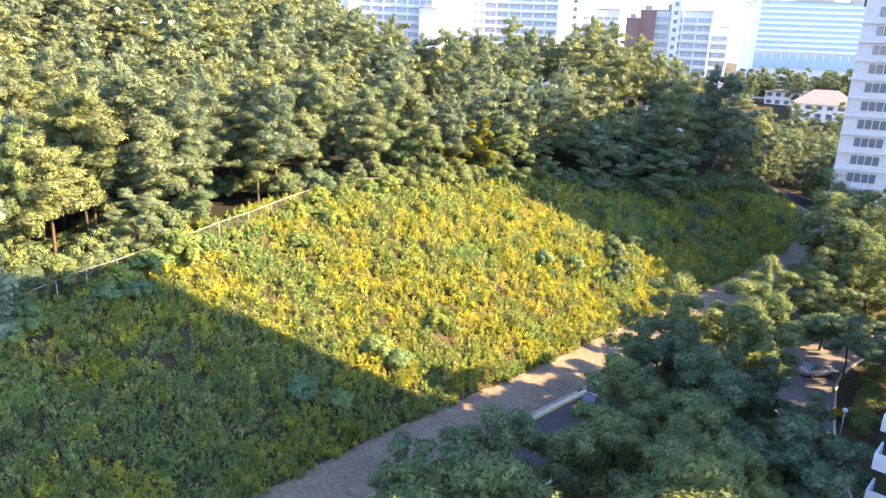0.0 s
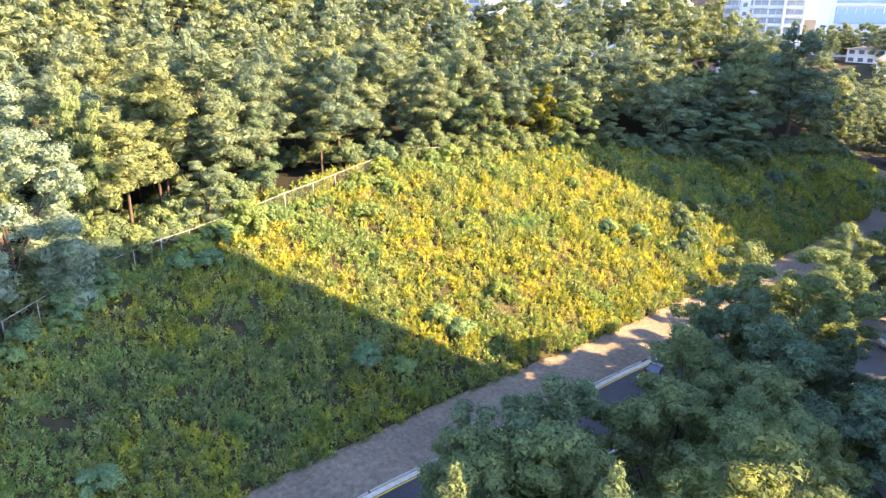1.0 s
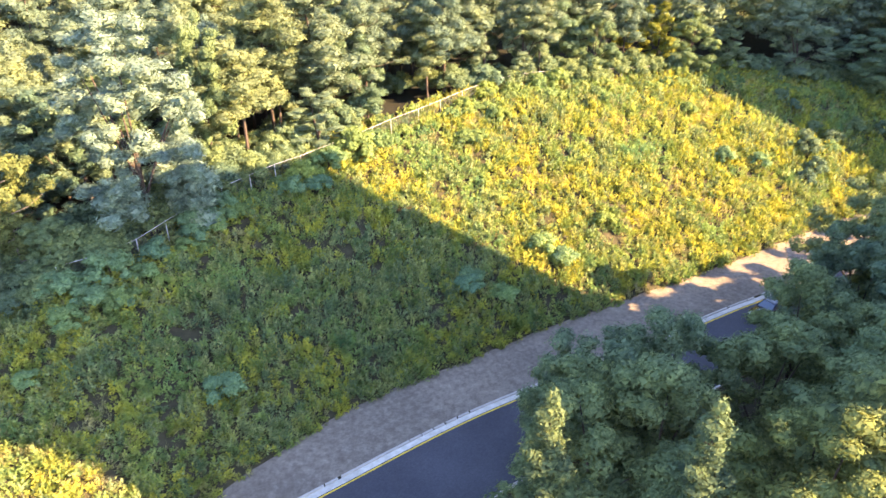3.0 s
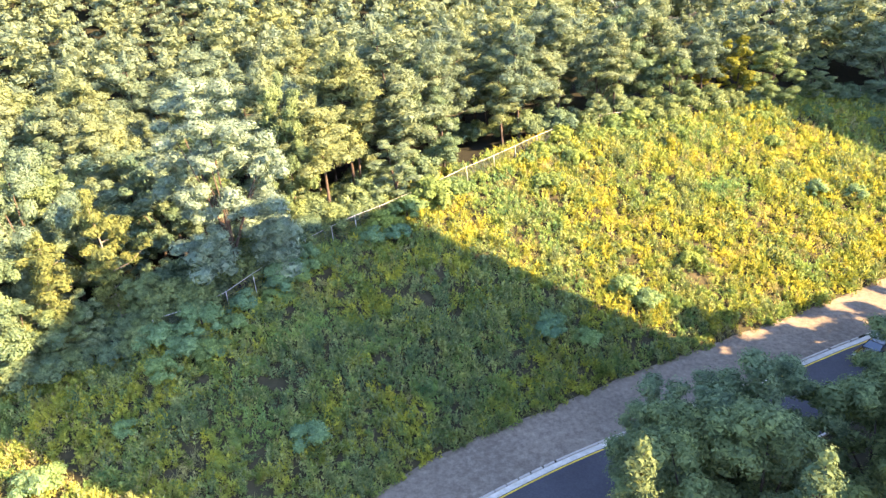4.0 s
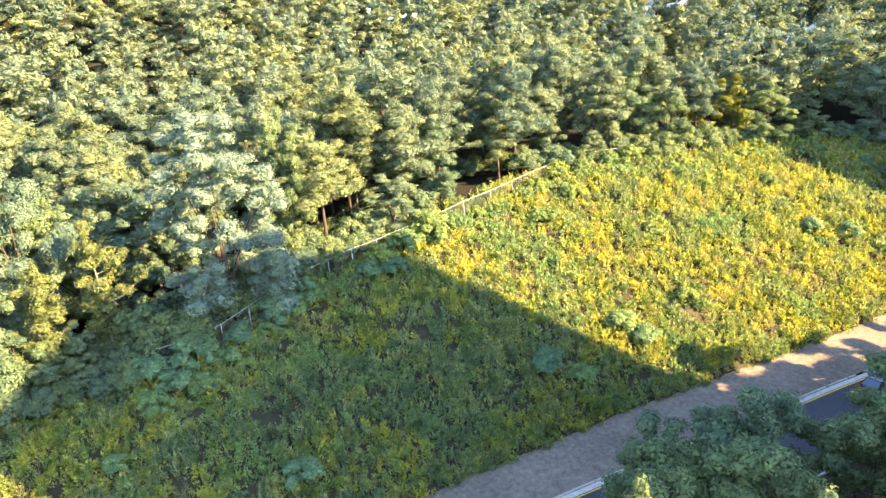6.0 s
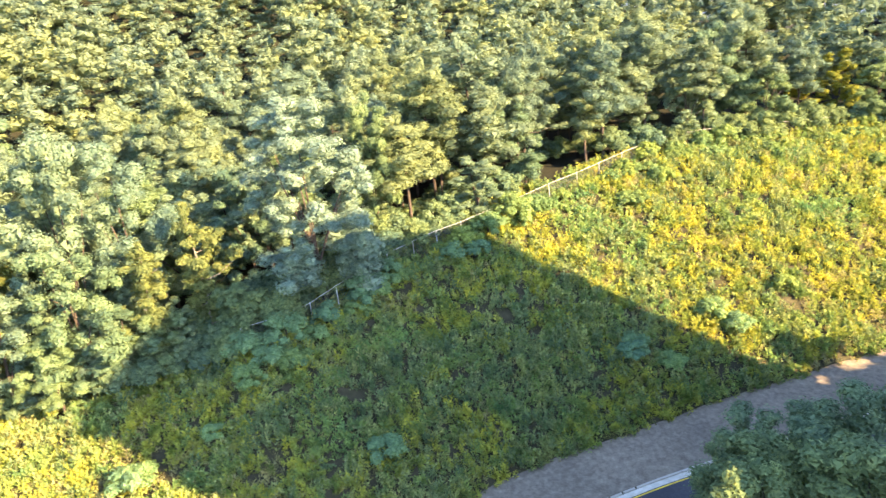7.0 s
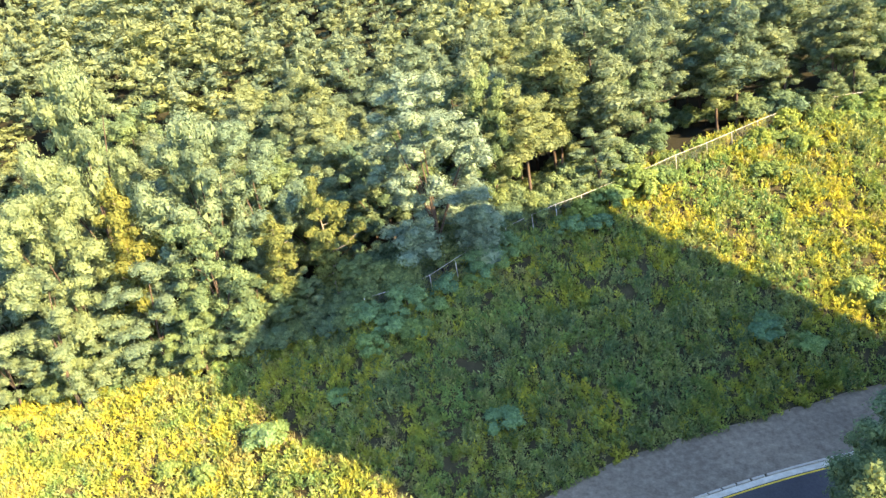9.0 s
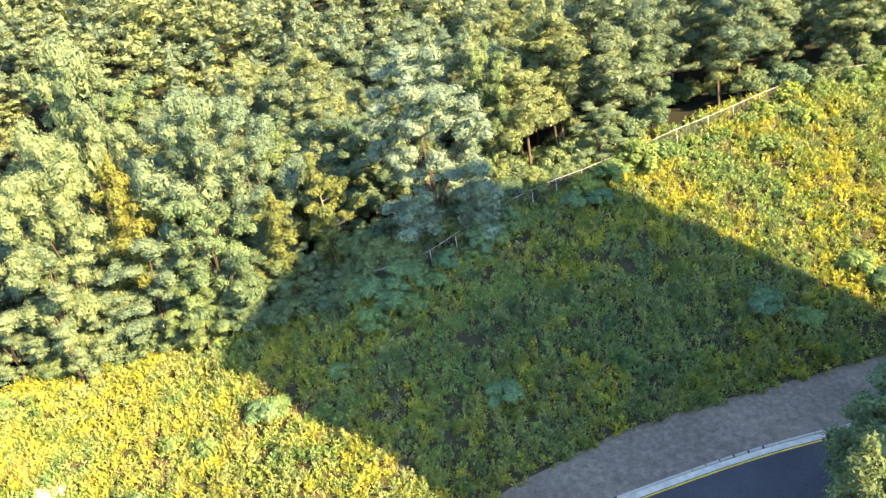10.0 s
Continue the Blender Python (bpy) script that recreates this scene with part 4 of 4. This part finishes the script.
# dense bushes at the foot of the large locust
for i, (a, r, k) in enumerate(((-26, 59.5, 1.0), (-24.2, 59.2, 0.9), (-22.3, 59.2, 0.8), (-20.6, 60.0, 0.65), (-13.2, 64.5, 0.8), (-11.6, 65.5, 0.8))):
    plant(brakes[i % 2], r * math.sin(radians(a)), r * math.cos(radians(a)), i * 1.7, k, group="shrubs along the crest")

# understorey between the first trees
rng = np.random.default_rng(29)
for i in range(46):
    a = -50 + 37 * (i + rng.uniform(0, 1)) / 46
    r = np.interp(a, EDGE[:, 0], EDGE[:, 1]) + rng.uniform(2.0, 9.0)
    plant(brakes[i % 2], r * math.sin(radians(a)), r * math.cos(radians(a)), i * 1.9, rng.uniform(0.8, 1.4), group="shrubs under the trees")

# scrub over the far, shaded end of the bank
for i in range(64):
    a, g = rng.uniform(31, 49.5), rng.uniform(0, 1) ** 0.8
    far_edge = float(np.interp(a, EDGE[:, 0], EDGE[:, 1]))
    r = far_edge - g * 30
    x, y = r * math.sin(radians(a)), r * math.cos(radians(a))
    if toe_distance(np.array([x]), np.array([y]))[0] > 3 and (a > 35 or g < 0.3):
        plant((brakes + bushes + blues)[i % 5], x, y, i * 1.3, rng.uniform(0.6, 1.25) * (1 - 0.3 * g), group="scrub on the far bank")
# low growth behind the fence
for i in range(9):
    a, r = -13 + i * 0.95, 69.5 + 0.75 * i + rng.uniform(-1.0, 2.5)
    plant(brakes[i % 2], r * math.sin(radians(a)), r * math.cos(radians(a)), i * 2.3, rng.uniform(0.8, 1.25), group="shrubs under the trees")

# thicket along the crest
rng = np.random.default_rng(23)
for i, p in enumerate(spline(CREST, 1.7)):
    a = math.degrees(math.atan2(p[0], p[1]))
    if not -64 < a < 47:
        continue
    n = -p / np.hypot(*p)
    if a < -23:
        if rng.uniform() < 0.9:
            q = p + n * rng.uniform(-2.5, 1.2)
            plant((blues if rng.uniform() < 0.15 else brakes)[i % 2], q[0], q[1], i * 1.1, rng.uniform(0.5, 1.0), group="shrubs along the crest")
        if rng.uniform() < 0.95:
            q = p - n * rng.uniform(0.0, 3.0)
            plant((brakes + broads[:1] + locusts[:1])[i % 4], q[0], q[1], i * 0.7, rng.uniform(0.7, 1.2) if i % 4 < 2 else rng.uniform(0.4, 0.65), group="shrubs along the crest")
        continue
    if 1 < a < 8:
        q = p + n * rng.uniform(2.4, 3.4)
        if rng.uniform() < 0.6:
            plant(bushes[i % 3], q[0], q[1], i, rng.uniform(0.4, 0.75), group="shrubs along the crest")
        q = p - n * rng.uniform(7.0, 13.0)
        plant(brakes[i % 2], q[0], q[1], i * 0.7, rng.uniform(0.7, 1.2), group="shrubs along the crest")
        continue
    q = p + n * rng.uniform(1.6, 3.6)
    plant((blues if a < -8 and rng.uniform() < 0.5 else bushes)[i % 2], q[0], q[1], i * 1.1, rng.uniform(0.6, 1.15), group="shrubs along the crest")
    for side in range(2 if a < -3 else 1):
        q = p - n * rng.uniform(0.5, 4.5)
        plant(brakes[(i + side) % 2], q[0], q[1], i * 0.7 + side, rng.uniform(0.75, 1.3), group="shrubs along the crest")


# ---- towers and city ----
def frame_of(p, q, z0):
    """Pose with x from p to q and y away from the viewer's side."""
    d = Vector((q[0] - p[0], q[1] - p[1], 0))
    return Matrix.Translation((p[0], p[1], z0)) @ Matrix.Rotation(math.atan2(d.y, d.x), 4, "Z"), d.length


def shared(name, bm, material):
    me = bpy.data.meshes.new(name)
    bm.to_mesh(me)
    bm.free()
    me.materials.append(material)
    return me


def block(kind, p, q, depth, top, floor=2.7, bays=4, label="", low=0.0, wall=None, pane=None, jut=0.55, band=0.95, first=0, plain_side=0.0, roof=True):
    """A slab block: walls, a balcony front on every floor and window panes behind it."""
    m, width = frame_of(p, q, low)
    height = top - low
    base = new(kind)
    base.matrix_world = m
    tagged(base, label, "building")
    wall, pane = wall or M_WHITE, pane or M_HAZED_GLASS
    part("wall", box(0, 0, 0, width, depth, height), wall, base)
    if roof:
        part("roof", add_box(box(-0.3, -0.4, height, width + 0.3, depth + 0.3, height + 0.35), width * 0.2, depth * 0.3, height + 0.35, width * 0.32, depth * 0.6, height + 2.4), M_ROOF, base)
    n = int(height / floor)
    x0, x1 = plain_side, width - 0.4
    bay = (x1 - x0) / bays
    pw = (bay - 0.5) / 2 - 0.06
    pane_me = shared("window", box(0, -0.06, 0, pw, 0.02, floor - band - 0.25), pane)
    front_me = shared("balcony", add_box(box(0, -jut, 0, bay - 0.42, -jut + 0.12, band), 0, -jut, -0.08, bay - 0.42, 0.0, 0.08), wall)
    pillar_me = shared("pillar", box(-0.22, -jut - 0.08, 0, 0.22, 0.0, height), wall)
    for b in range(bays + 1):
        o = under(new("pillar", pillar_me), base)
        o.location = (x0 + b * bay, 0, 0)
    for f in range(first, n):
        for b in range(bays):
            o = under(new("balcony", front_me), base)
            o.location = (x0 + b * bay + 0.21, 0, f * floor + 0.1)
            for k in range(2):
                o = under(new("window", pane_me), base)
                o.location = (x0 + b * bay + 0.25 + k * (pw + 0.1), 0, f * floor + band + 0.1)
    return base


def polar(a, r):
    return (r * math.sin(radians(a)), r * math.cos(radians(a)))


block("apartment_block", polar(14.2, 250), polar(19.9, 250), 12, 53.0, 2.65, 6, "white apartment block with rows of glazed balconies beyond the wood", 8, first=9)
block("apartment_block", polar(23.0, 252), polar(29.7, 252), 12, 54.0, 2.65, 7, "white apartment block with rows of glazed balconies beyond the wood", 8, first=9)
block("apartment_block", polar(6.0, 262), polar(10.4, 262), 12, 54.5, 2.65, 5, "white apartment block with rows of glazed balconies beyond the wood", 8, first=10)
block("apartment_block", polar(36.9, 250), polar(41.0, 250), 12, 49.6, 2.65, 4, "white apartment block with glazed balconies and a brown stair roof", 8, first=8)
block("apartment_block", polar(41.0, 253), polar(42.3, 253), 12, 45.0, 2.65, 1, "low wing of a white apartment block with balconies", 8, first=8)
block("apartment_block", polar(30.8, 260), polar(34.3, 260), 12, 50.0, 2.65, 5, "white apartment block with small windows", 8, band=1.4, jut=0.1, first=9, plain_side=3)


def tower_core(p, q, depth, top, material, label, low=8, windows=0, kind="stair_tower"):
    m, width = frame_of(p, q, low)
    base = new(kind)
    base.matrix_world = m
    tagged(base, label, "building")
    part("wall", box(0, 0, 0, width, depth, top - low), material, base)
    part("roof", add_box(box(-0.2, -0.2, top - low, width + 0.2, depth + 0.2, top - low + 0.3), width * 0.25, 1, top - low + 0.3, width * 0.7, depth * 0.5, top - low + 1.6), M_ROOF, base)
    if windows:
        me = shared("window", box(width / 2 - 0.6, -0.05, 0, width / 2 + 0.6, 0.02, 1.2), M_GLASS)
        for k in range(windows):
            o = under(new("window", me), base)
            o.location = (0, 0, top - low - 2.4 - k * 2.65)
    return base


tower_core(polar(20.3, 246), polar(22.9, 246), 13, 56.0, M_WHITE, "blank white end wall of an apartment block", windows=0)
tower_core(polar(18.9, 243), polar(20.4, 243), 10, 47.5, M_WHITE, "blank white end wall of an apartment block, sloping roof", windows=0)
tower_core(polar(30.2, 256), polar(31.6, 256), 10, 62.0, M_WHITE, "tall white stair tower with a column of small windows", windows=7)
tower_core(polar(38.0, 248), polar(38.7, 248), 6, 56.0, M_WHITE, "slim white stair tower with a column of small windows", windows=8)
tower_core(polar(34.8, 246), polar(35.8, 246), 14, 46.8, M_BROWN, "brown-clad end of an apartment block", kind="brown_building")
tower_core(polar(35.8, 247), polar(36.95, 247), 14, 49.4, M_BROWN, "brown-clad building between white apartment blocks", kind="brown_building")
tower_core(polar(10.8, 255), polar(13.4, 255), 12, 50.5, M_WHITE, "blank white end wall of an apartment block", windows=0)


def banded_block(p, q, depth, low, top, floors, podium):
    """A long office building with white bands between strips of blue glass."""
    m, width = frame_of(p, q, low)
    base = new("hospital_building")
    base.matrix_world = m
    tagged(base, "long white building with bands of blue-grey glass", "building")
    height = top - low
    part("wall", box(0, 0, 0, width, depth, height), M_OFFWHITE, base)
    part("roof", add_box(add_box(box(-0.4, -0.6, height, width, depth, height + 0.6), width * 0.22, 4, height + 0.6, width * 0.4, 14, height + 4.5), width * 0.5, 4, height + 0.6, width * 0.62, 12, height + 3), M_ROOF, base)
    step = (height - podium) / floors
    for f in range(floors):
        z = podium + f * step
        part("band", box(1.5, -0.7, z, width, 0, z + step * 0.45), M_WHITE, base, "white spandrel band")
        part("window", box(1.5, -0.15, z + step * 0.45, width, 0.02, z + step), M_BLUEGLASS, base, "blue-grey window strip")
    part("end_wall", box(-0.2, -1.0, 0, 2.2, depth, height + 1.0), M_WHITE, base, "white end wall")
    part("podium_glass", box(2.2, -0.3, podium - 8, width, 0.0, podium - 0.8), M_BLUEGLASS, base, "blue glass lower storeys")
    for k in range(24):
        part("mullion", box(3 + k * 4, -0.5, podium - 3.4, 3.4 + k * 4, -0.3, podium - 0.8), M_WHITE, base)
    return base


banded_block(polar(43.8, 400), polar(56, 430), 24, 6, 64, 9, 34)


def low_house(p, q, depth, low, eaves, ridge, label, roof_mat):
    m, width = frame_of(p, q, low)
    base = new("low_building")
    base.matrix_world = m
    tagged(base, label, "building")
    h, g = eaves - low, ridge - low
    part("wall", box(0, 0, 0, width, depth, h), M_OFFWHITE, base)
    bm = bmesh.new()
    e = 1.0
    pts = [(-e, -e, h), (width + e, -e, h), (width + e, depth + e, h), (-e, depth + e, h), (width * 0.3, depth / 2, g), (width * 0.7, depth / 2, g)]
    vs = [bm.verts.new(v) for v in pts]
    for f in ((0, 1, 5, 4), (1, 2, 5), (2, 3, 4, 5), (3, 0, 4), (3, 2, 1, 0)):
        bm.faces.new([vs[i] for i in f])
    part("roof", bm, roof_mat, base)
    me = shared("window", box(0, -0.06, 0, 2.2, 0.02, 1.6), M_GLASS)
    for k in range(int(width / 4)):
        for z in np.arange(1.2, h - 1.6, 3.2):
            o = under(new("window", me), base)
            o.location = (1 + k * 4, 0, z)
    return base


low_house(polar(47.2, 330), polar(51.2, 330), 26, 6, 19.0, 24.5, "low building with a broad pale hipped roof", M_PALEROOF)
low_house(polar(45.3, 360), polar(48.3, 352), 18, 6, 22.0, 23.5, "low flat white building among trees", M_PALEROOF)


def point_tower(kind, corner, along_dir, width, depth, top, label, first, floor=2.75):
    """A high white residential tower with banks of windows on the two faces towards the hill."""
    d = Vector((*along_dir, 0)).normalized()
    base = new(kind)
    base.matrix_world = Matrix.Translation((corner[0], corner[1], 0)) @ Matrix.Rotation(math.atan2(d.y, d.x), 4, "Z")
    tagged(base, label, "building")
    part("wall", box(0, 0, 0, width, depth, top), M_TOWER, base)
    part("roof", add_box(box(-0.3, -0.3, top, width + 0.3, depth + 0.3, top + 1.0), width * 0.3, depth * 0.3, top + 1.0, width * 0.6, depth * 0.6, top + 4.0), M_ROOF, base)
    pane_me = shared("window", box(0, -0.08, 0, 0.85, 0.03, 1.35), M_GLASS)
    sill_me = shared("floor_band", box(-0.1, -0.35, -0.16, width + 0.05, 0.0, 0.16), M_TOWER)
    for f in range(first, int(top / floor)):
        z = f * floor
        o = under(new("floor_band", sill_me), base)
        o.location = (0, 0, z)
        for g0 in np.arange(2.0, width - 5, 6.5):
            for k in range(4):
                o = under(new("window", pane_me), base)
                o.location = (g0 + k * 1.0, 0, z + 0.9)
    return base


point_tower("apartment_tower", (97.8, 80.3), (0.635, -0.773), 15, 23, 45, "tall white apartment tower with rows of dark windows", 2)
tower = point_tower("apartment_tower", (42.8, 25.6), (0.43, -0.9), 18.2, 29.5, 54, "tall white apartment tower with projecting balconies", 0)
# never in view: assumed blocker that shades the far bank and the wood's end
point_tower("apartment_tower", (170, 68), (0.38, 0.92), 34, 16, 66, "tall white apartment tower out of view beyond the road, added for its shadow", 2)
balcony_me = bpy.data.meshes.new("balcony")
bb = bmesh.new()
add_box(bb, -2.3, -1.6, 0, 2.4, 0.4, 0.18, 0.03)
add_box(bb, -2.3, -1.6, 0.18, 2.4, -1.45, 1.15, 0.02)
add_box(bb, -2.3, -1.45, 0.18, -2.15, 0.4, 1.15, 0.02)
bb.to_mesh(balcony_me)
bb.free()
balcony_me.materials.append(M_TOWER)
for f in range(19):
    o = under(new("balcony", balcony_me), tower, "white concrete balcony")
    o.location = (0.6, 0.3, 1.7 + f * 2.75)


# ---- vehicles ----
def car(kind, x, y, heading, paint, label, tall=1.47, length=4.5):
    """A saloon or small estate: lofted body, glass, wheels and lights."""
    top = new(kind)
    top.matrix_world = Matrix.Translation((x, y, 0.07)) @ Matrix.Rotation(heading, 4, "Z")
    tagged(top, label, "car")
    L, W = length / 2, 0.9
    # stations from tail to nose: x, half width, low, belt, roof half width, roof height
    body = bmesh.new()
    rings = []
    for px, w, low, belt in ((-L, 0.72, 0.42, 0.86), (-L + 0.15, 0.84, 0.3, 0.95), (-L * 0.5, W, 0.24, 0.98), (0, W, 0.22, 0.95), (L * 0.45, W, 0.22, 0.93), (L - 0.35, 0.86, 0.26, 0.78), (L - 0.05, 0.74, 0.36, 0.66), (L, 0.66, 0.4, 0.58)):
        ring = [(px, -w * 0.94, low), (px, -w, (low + belt) * 0.5), (px, -w * 0.93, belt), (px, 0, belt + 0.05), (px, w * 0.93, belt), (px, w, (low + belt) * 0.5), (px, w * 0.94, low), (px, 0, low - 0.02)]
        rings.append([body.verts.new(v) for v in ring])
    for r0, r1 in zip(rings[:-1], rings[1:]):
        for k in range(8):
            body.faces.new((r0[k], r0[(k + 1) % 8], r1[(k + 1) % 8], r1[k]))
    body.faces.new(rings[0])
    body.faces.new(list(reversed(rings[-1])))
    bmesh.ops.recalc_face_normals(body, faces=body.faces)
    bd = part("body", body, paint, top)
    bd.data.polygons.foreach_set("use_smooth", [True] * len(bd.data.polygons))
    cab = bmesh.new()
    lowr = [cab.verts.new(v) for v in ((-L * 0.80, -0.8, 0.94), (L * 0.36, -0.82, 0.92), (L * 0.36, 0.82, 0.92), (-L * 0.80, 0.8, 0.94))]
    upr = [cab.verts.new(v) for v in ((-L * 0.55, -0.6, tall - 0.06), (0.1, -0.62, tall - 0.04), (0.1, 0.62, tall - 0.04), (-L * 0.55, 0.6, tall - 0.06))]
    for k in range(4):
        cab.faces.new((lowr[k], lowr[(k + 1) % 4], upr[(k + 1) % 4], upr[k]))
    cab.faces.new(upr)
    part("windows", cab, M_GLASS, top, "dark window glass").name = "glasshouse"
    rf = box(-L * 0.56, -0.62, tall - 0.07, 0.14, 0.62, tall, 0.03)
    part("roof", rf, paint, top)
    for px, py, qx in ((0.1, 0.63, L * 0.37), (0.1, -0.63, L * 0.37), (-L * 0.55, 0.61, -L * 0.8), (-L * 0.55, -0.61, -L * 0.8)):
        v, f = tube([Vector((px, py, tall - 0.04)), Vector((qx, py * 1.31, 0.93))], [0.04, 0.045], 5)
        under(new("pillar", mesh_of("pillar", v, f, paint)), top)
    for px in (-L * 0.6, L * 0.62):
        for py in (-0.8, 0.8):
            wheel = bmesh.new()
            bmesh.ops.create_cone(wheel, cap_ends=True, segments=16, radius1=0.31, radius2=0.31, depth=0.2)
            w = part("wheel", wheel, M_DARK, top, "black tyre")
            w.location, w.rotation_euler = (px, py, 0.31), (math.pi / 2, 0, 0)
            rim = bmesh.new()
            bmesh.ops.create_cone(rim, cap_ends=True, segments=12, radius1=0.19, radius2=0.17, depth=0.215)
            part("rim", rim, M_METAL, w, "silver wheel rim")
    for py in (-0.55, 0.55):
        part("headlight", box(L - 0.16, py - 0.16, 0.58, L + 0.005, py + 0.16, 0.7, 0.02), M_LAMP, top, "clear headlight")
        part("tail_light", box(-L - 0.005, py - 0.15, 0.68, -L + 0.12, py + 0.15, 0.84, 0.02), M_REDLAMP, top, "red tail light")
    part("bumper", box(-L - 0.04, -0.66, 0.36, -L + 0.14, 0.66, 0.55, 0.03), paint, top)
    return top


car("car", 38.4, 54.2, math.atan2(-5.7, -13.4), M_CARBLACK, "black saloon car on the road beside the kerb")
car("car", 68.6, 53.2, radians(-10), M_CARSILVER, "silver car parked across the end of the lane")
car("car", 55.4, 46.4, radians(50), M_CARWHITE, "pale grey car parked along the lane under trees")
car("car", 23.5, 44.6, radians(24), M_CARWHITE, "white car parked beside the road under trees")
car("car", 18.5, 42.6, radians(24), M_CARSILVER, "silver car parked beside the road under trees")

# ---- beside the lane ----
lamp = new("street_lamp")
lamp.location = (55.6, 39.6, 0)
tagged(lamp, "slim grey street lamp standing at the lane's kerb", "street lamp")
v, f = tube([Vector((0, 0, -0.2)), Vector((0, 0, 2.5)), Vector((0, 0, 4.6))], [0.09, 0.06, 0.045], 8)
under(new("pole", mesh_of("pole", v, f, M_METAL, True)), lamp)
part("base", box(-0.16, -0.16, -0.05, 0.16, 0.16, 0.3, 0.03), M_METAL, lamp)
head = bmesh.new()
bmesh.ops.create_uvsphere(head, u_segments=14, v_segments=9, radius=0.24)
part("lantern", head, M_WHITE, lamp, "white globe lantern").location = (0, 0, 4.78)

hedge_quads = []
rg = np.random.default_rng(61)
for k in range(60):
    px = 61.5 + k * 0.26 + rg.normal(0, 0.5)
    py = 41.8 + k * 0.17 + rg.normal(0, 0.6)
    hedge_quads.append(clump(rg, (px, py, 0.7), 0.8, 240, 0.15, 0.9, 0.3, 0.6))
hv, hf = tube([Vector((61.5, 41.8, 0.05)), Vector((69.5, 46.9, 0.3)), Vector((77, 52, 0.05))], [0.05, 0.06, 0.04], 5)
hedge = new("hedge")
tagged(hedge, "clipped dark green hedge beside the lane", "hedge")
under(new("stem", mesh_of("stem", hv, hf, M_BARK)), hedge)
under(new("foliage", leaves_mesh("foliage", np.concatenate(hedge_quads), M_SHADE)), hedge)
gold_bush = shrub_proto("golden_shrub", shrub_parts(231, 1.5, 1.0, 12, 120, 0.16), M_GOLD, "small golden-yellow shrub at the lane's kerb")
plant(gold_bush, 62.2, 45.0, 0.3, 0.9)
far_gold = shrub_proto("golden_shrub", shrub_parts(232, 3.2, 2.6, 18, 120, 0.3), M_GOLD, "broad golden-yellow shrub beside the far road")
plant(far_gold, 118, 97.5 - 6, 0.3, 1.1)
flat = tree_proto("spreading_tree", broad_parts(241, 7.0, 4.6, 20, 6, 110, 0.18, 0.6, 0.5, 0.4, 2, 0.34), M_BARK, M_BROAD, "low spreading tree with a flat leafy top beside the lane")
plant(flat, 70.0, 51.0, 0.2, 1.0)

# ---- concrete path at the top of the bank ----
for k, (x, y, w, t) in enumerate([(-42.3, 30.9, 2.6, 0.7), (-44.3, 32.6, 2.2, 0.5)]):
    z = float(ground_height(np.array([x]), np.array([y]))[0])
    slab = tagged(new("path_slab"), "broken pale concrete path slab at the edge of the wood", "slab")
    slab.matrix_world = Matrix.Translation((x, y, z - 0.02)) @ Matrix.Rotation(t, 4, "Z") @ Matrix.Rotation(0.16, 4, "X")
    part("slab", box(-w / 2, -0.7, -0.4, w / 2, 0.7, 0.22, 0.05), M_CONCRETE, slab)
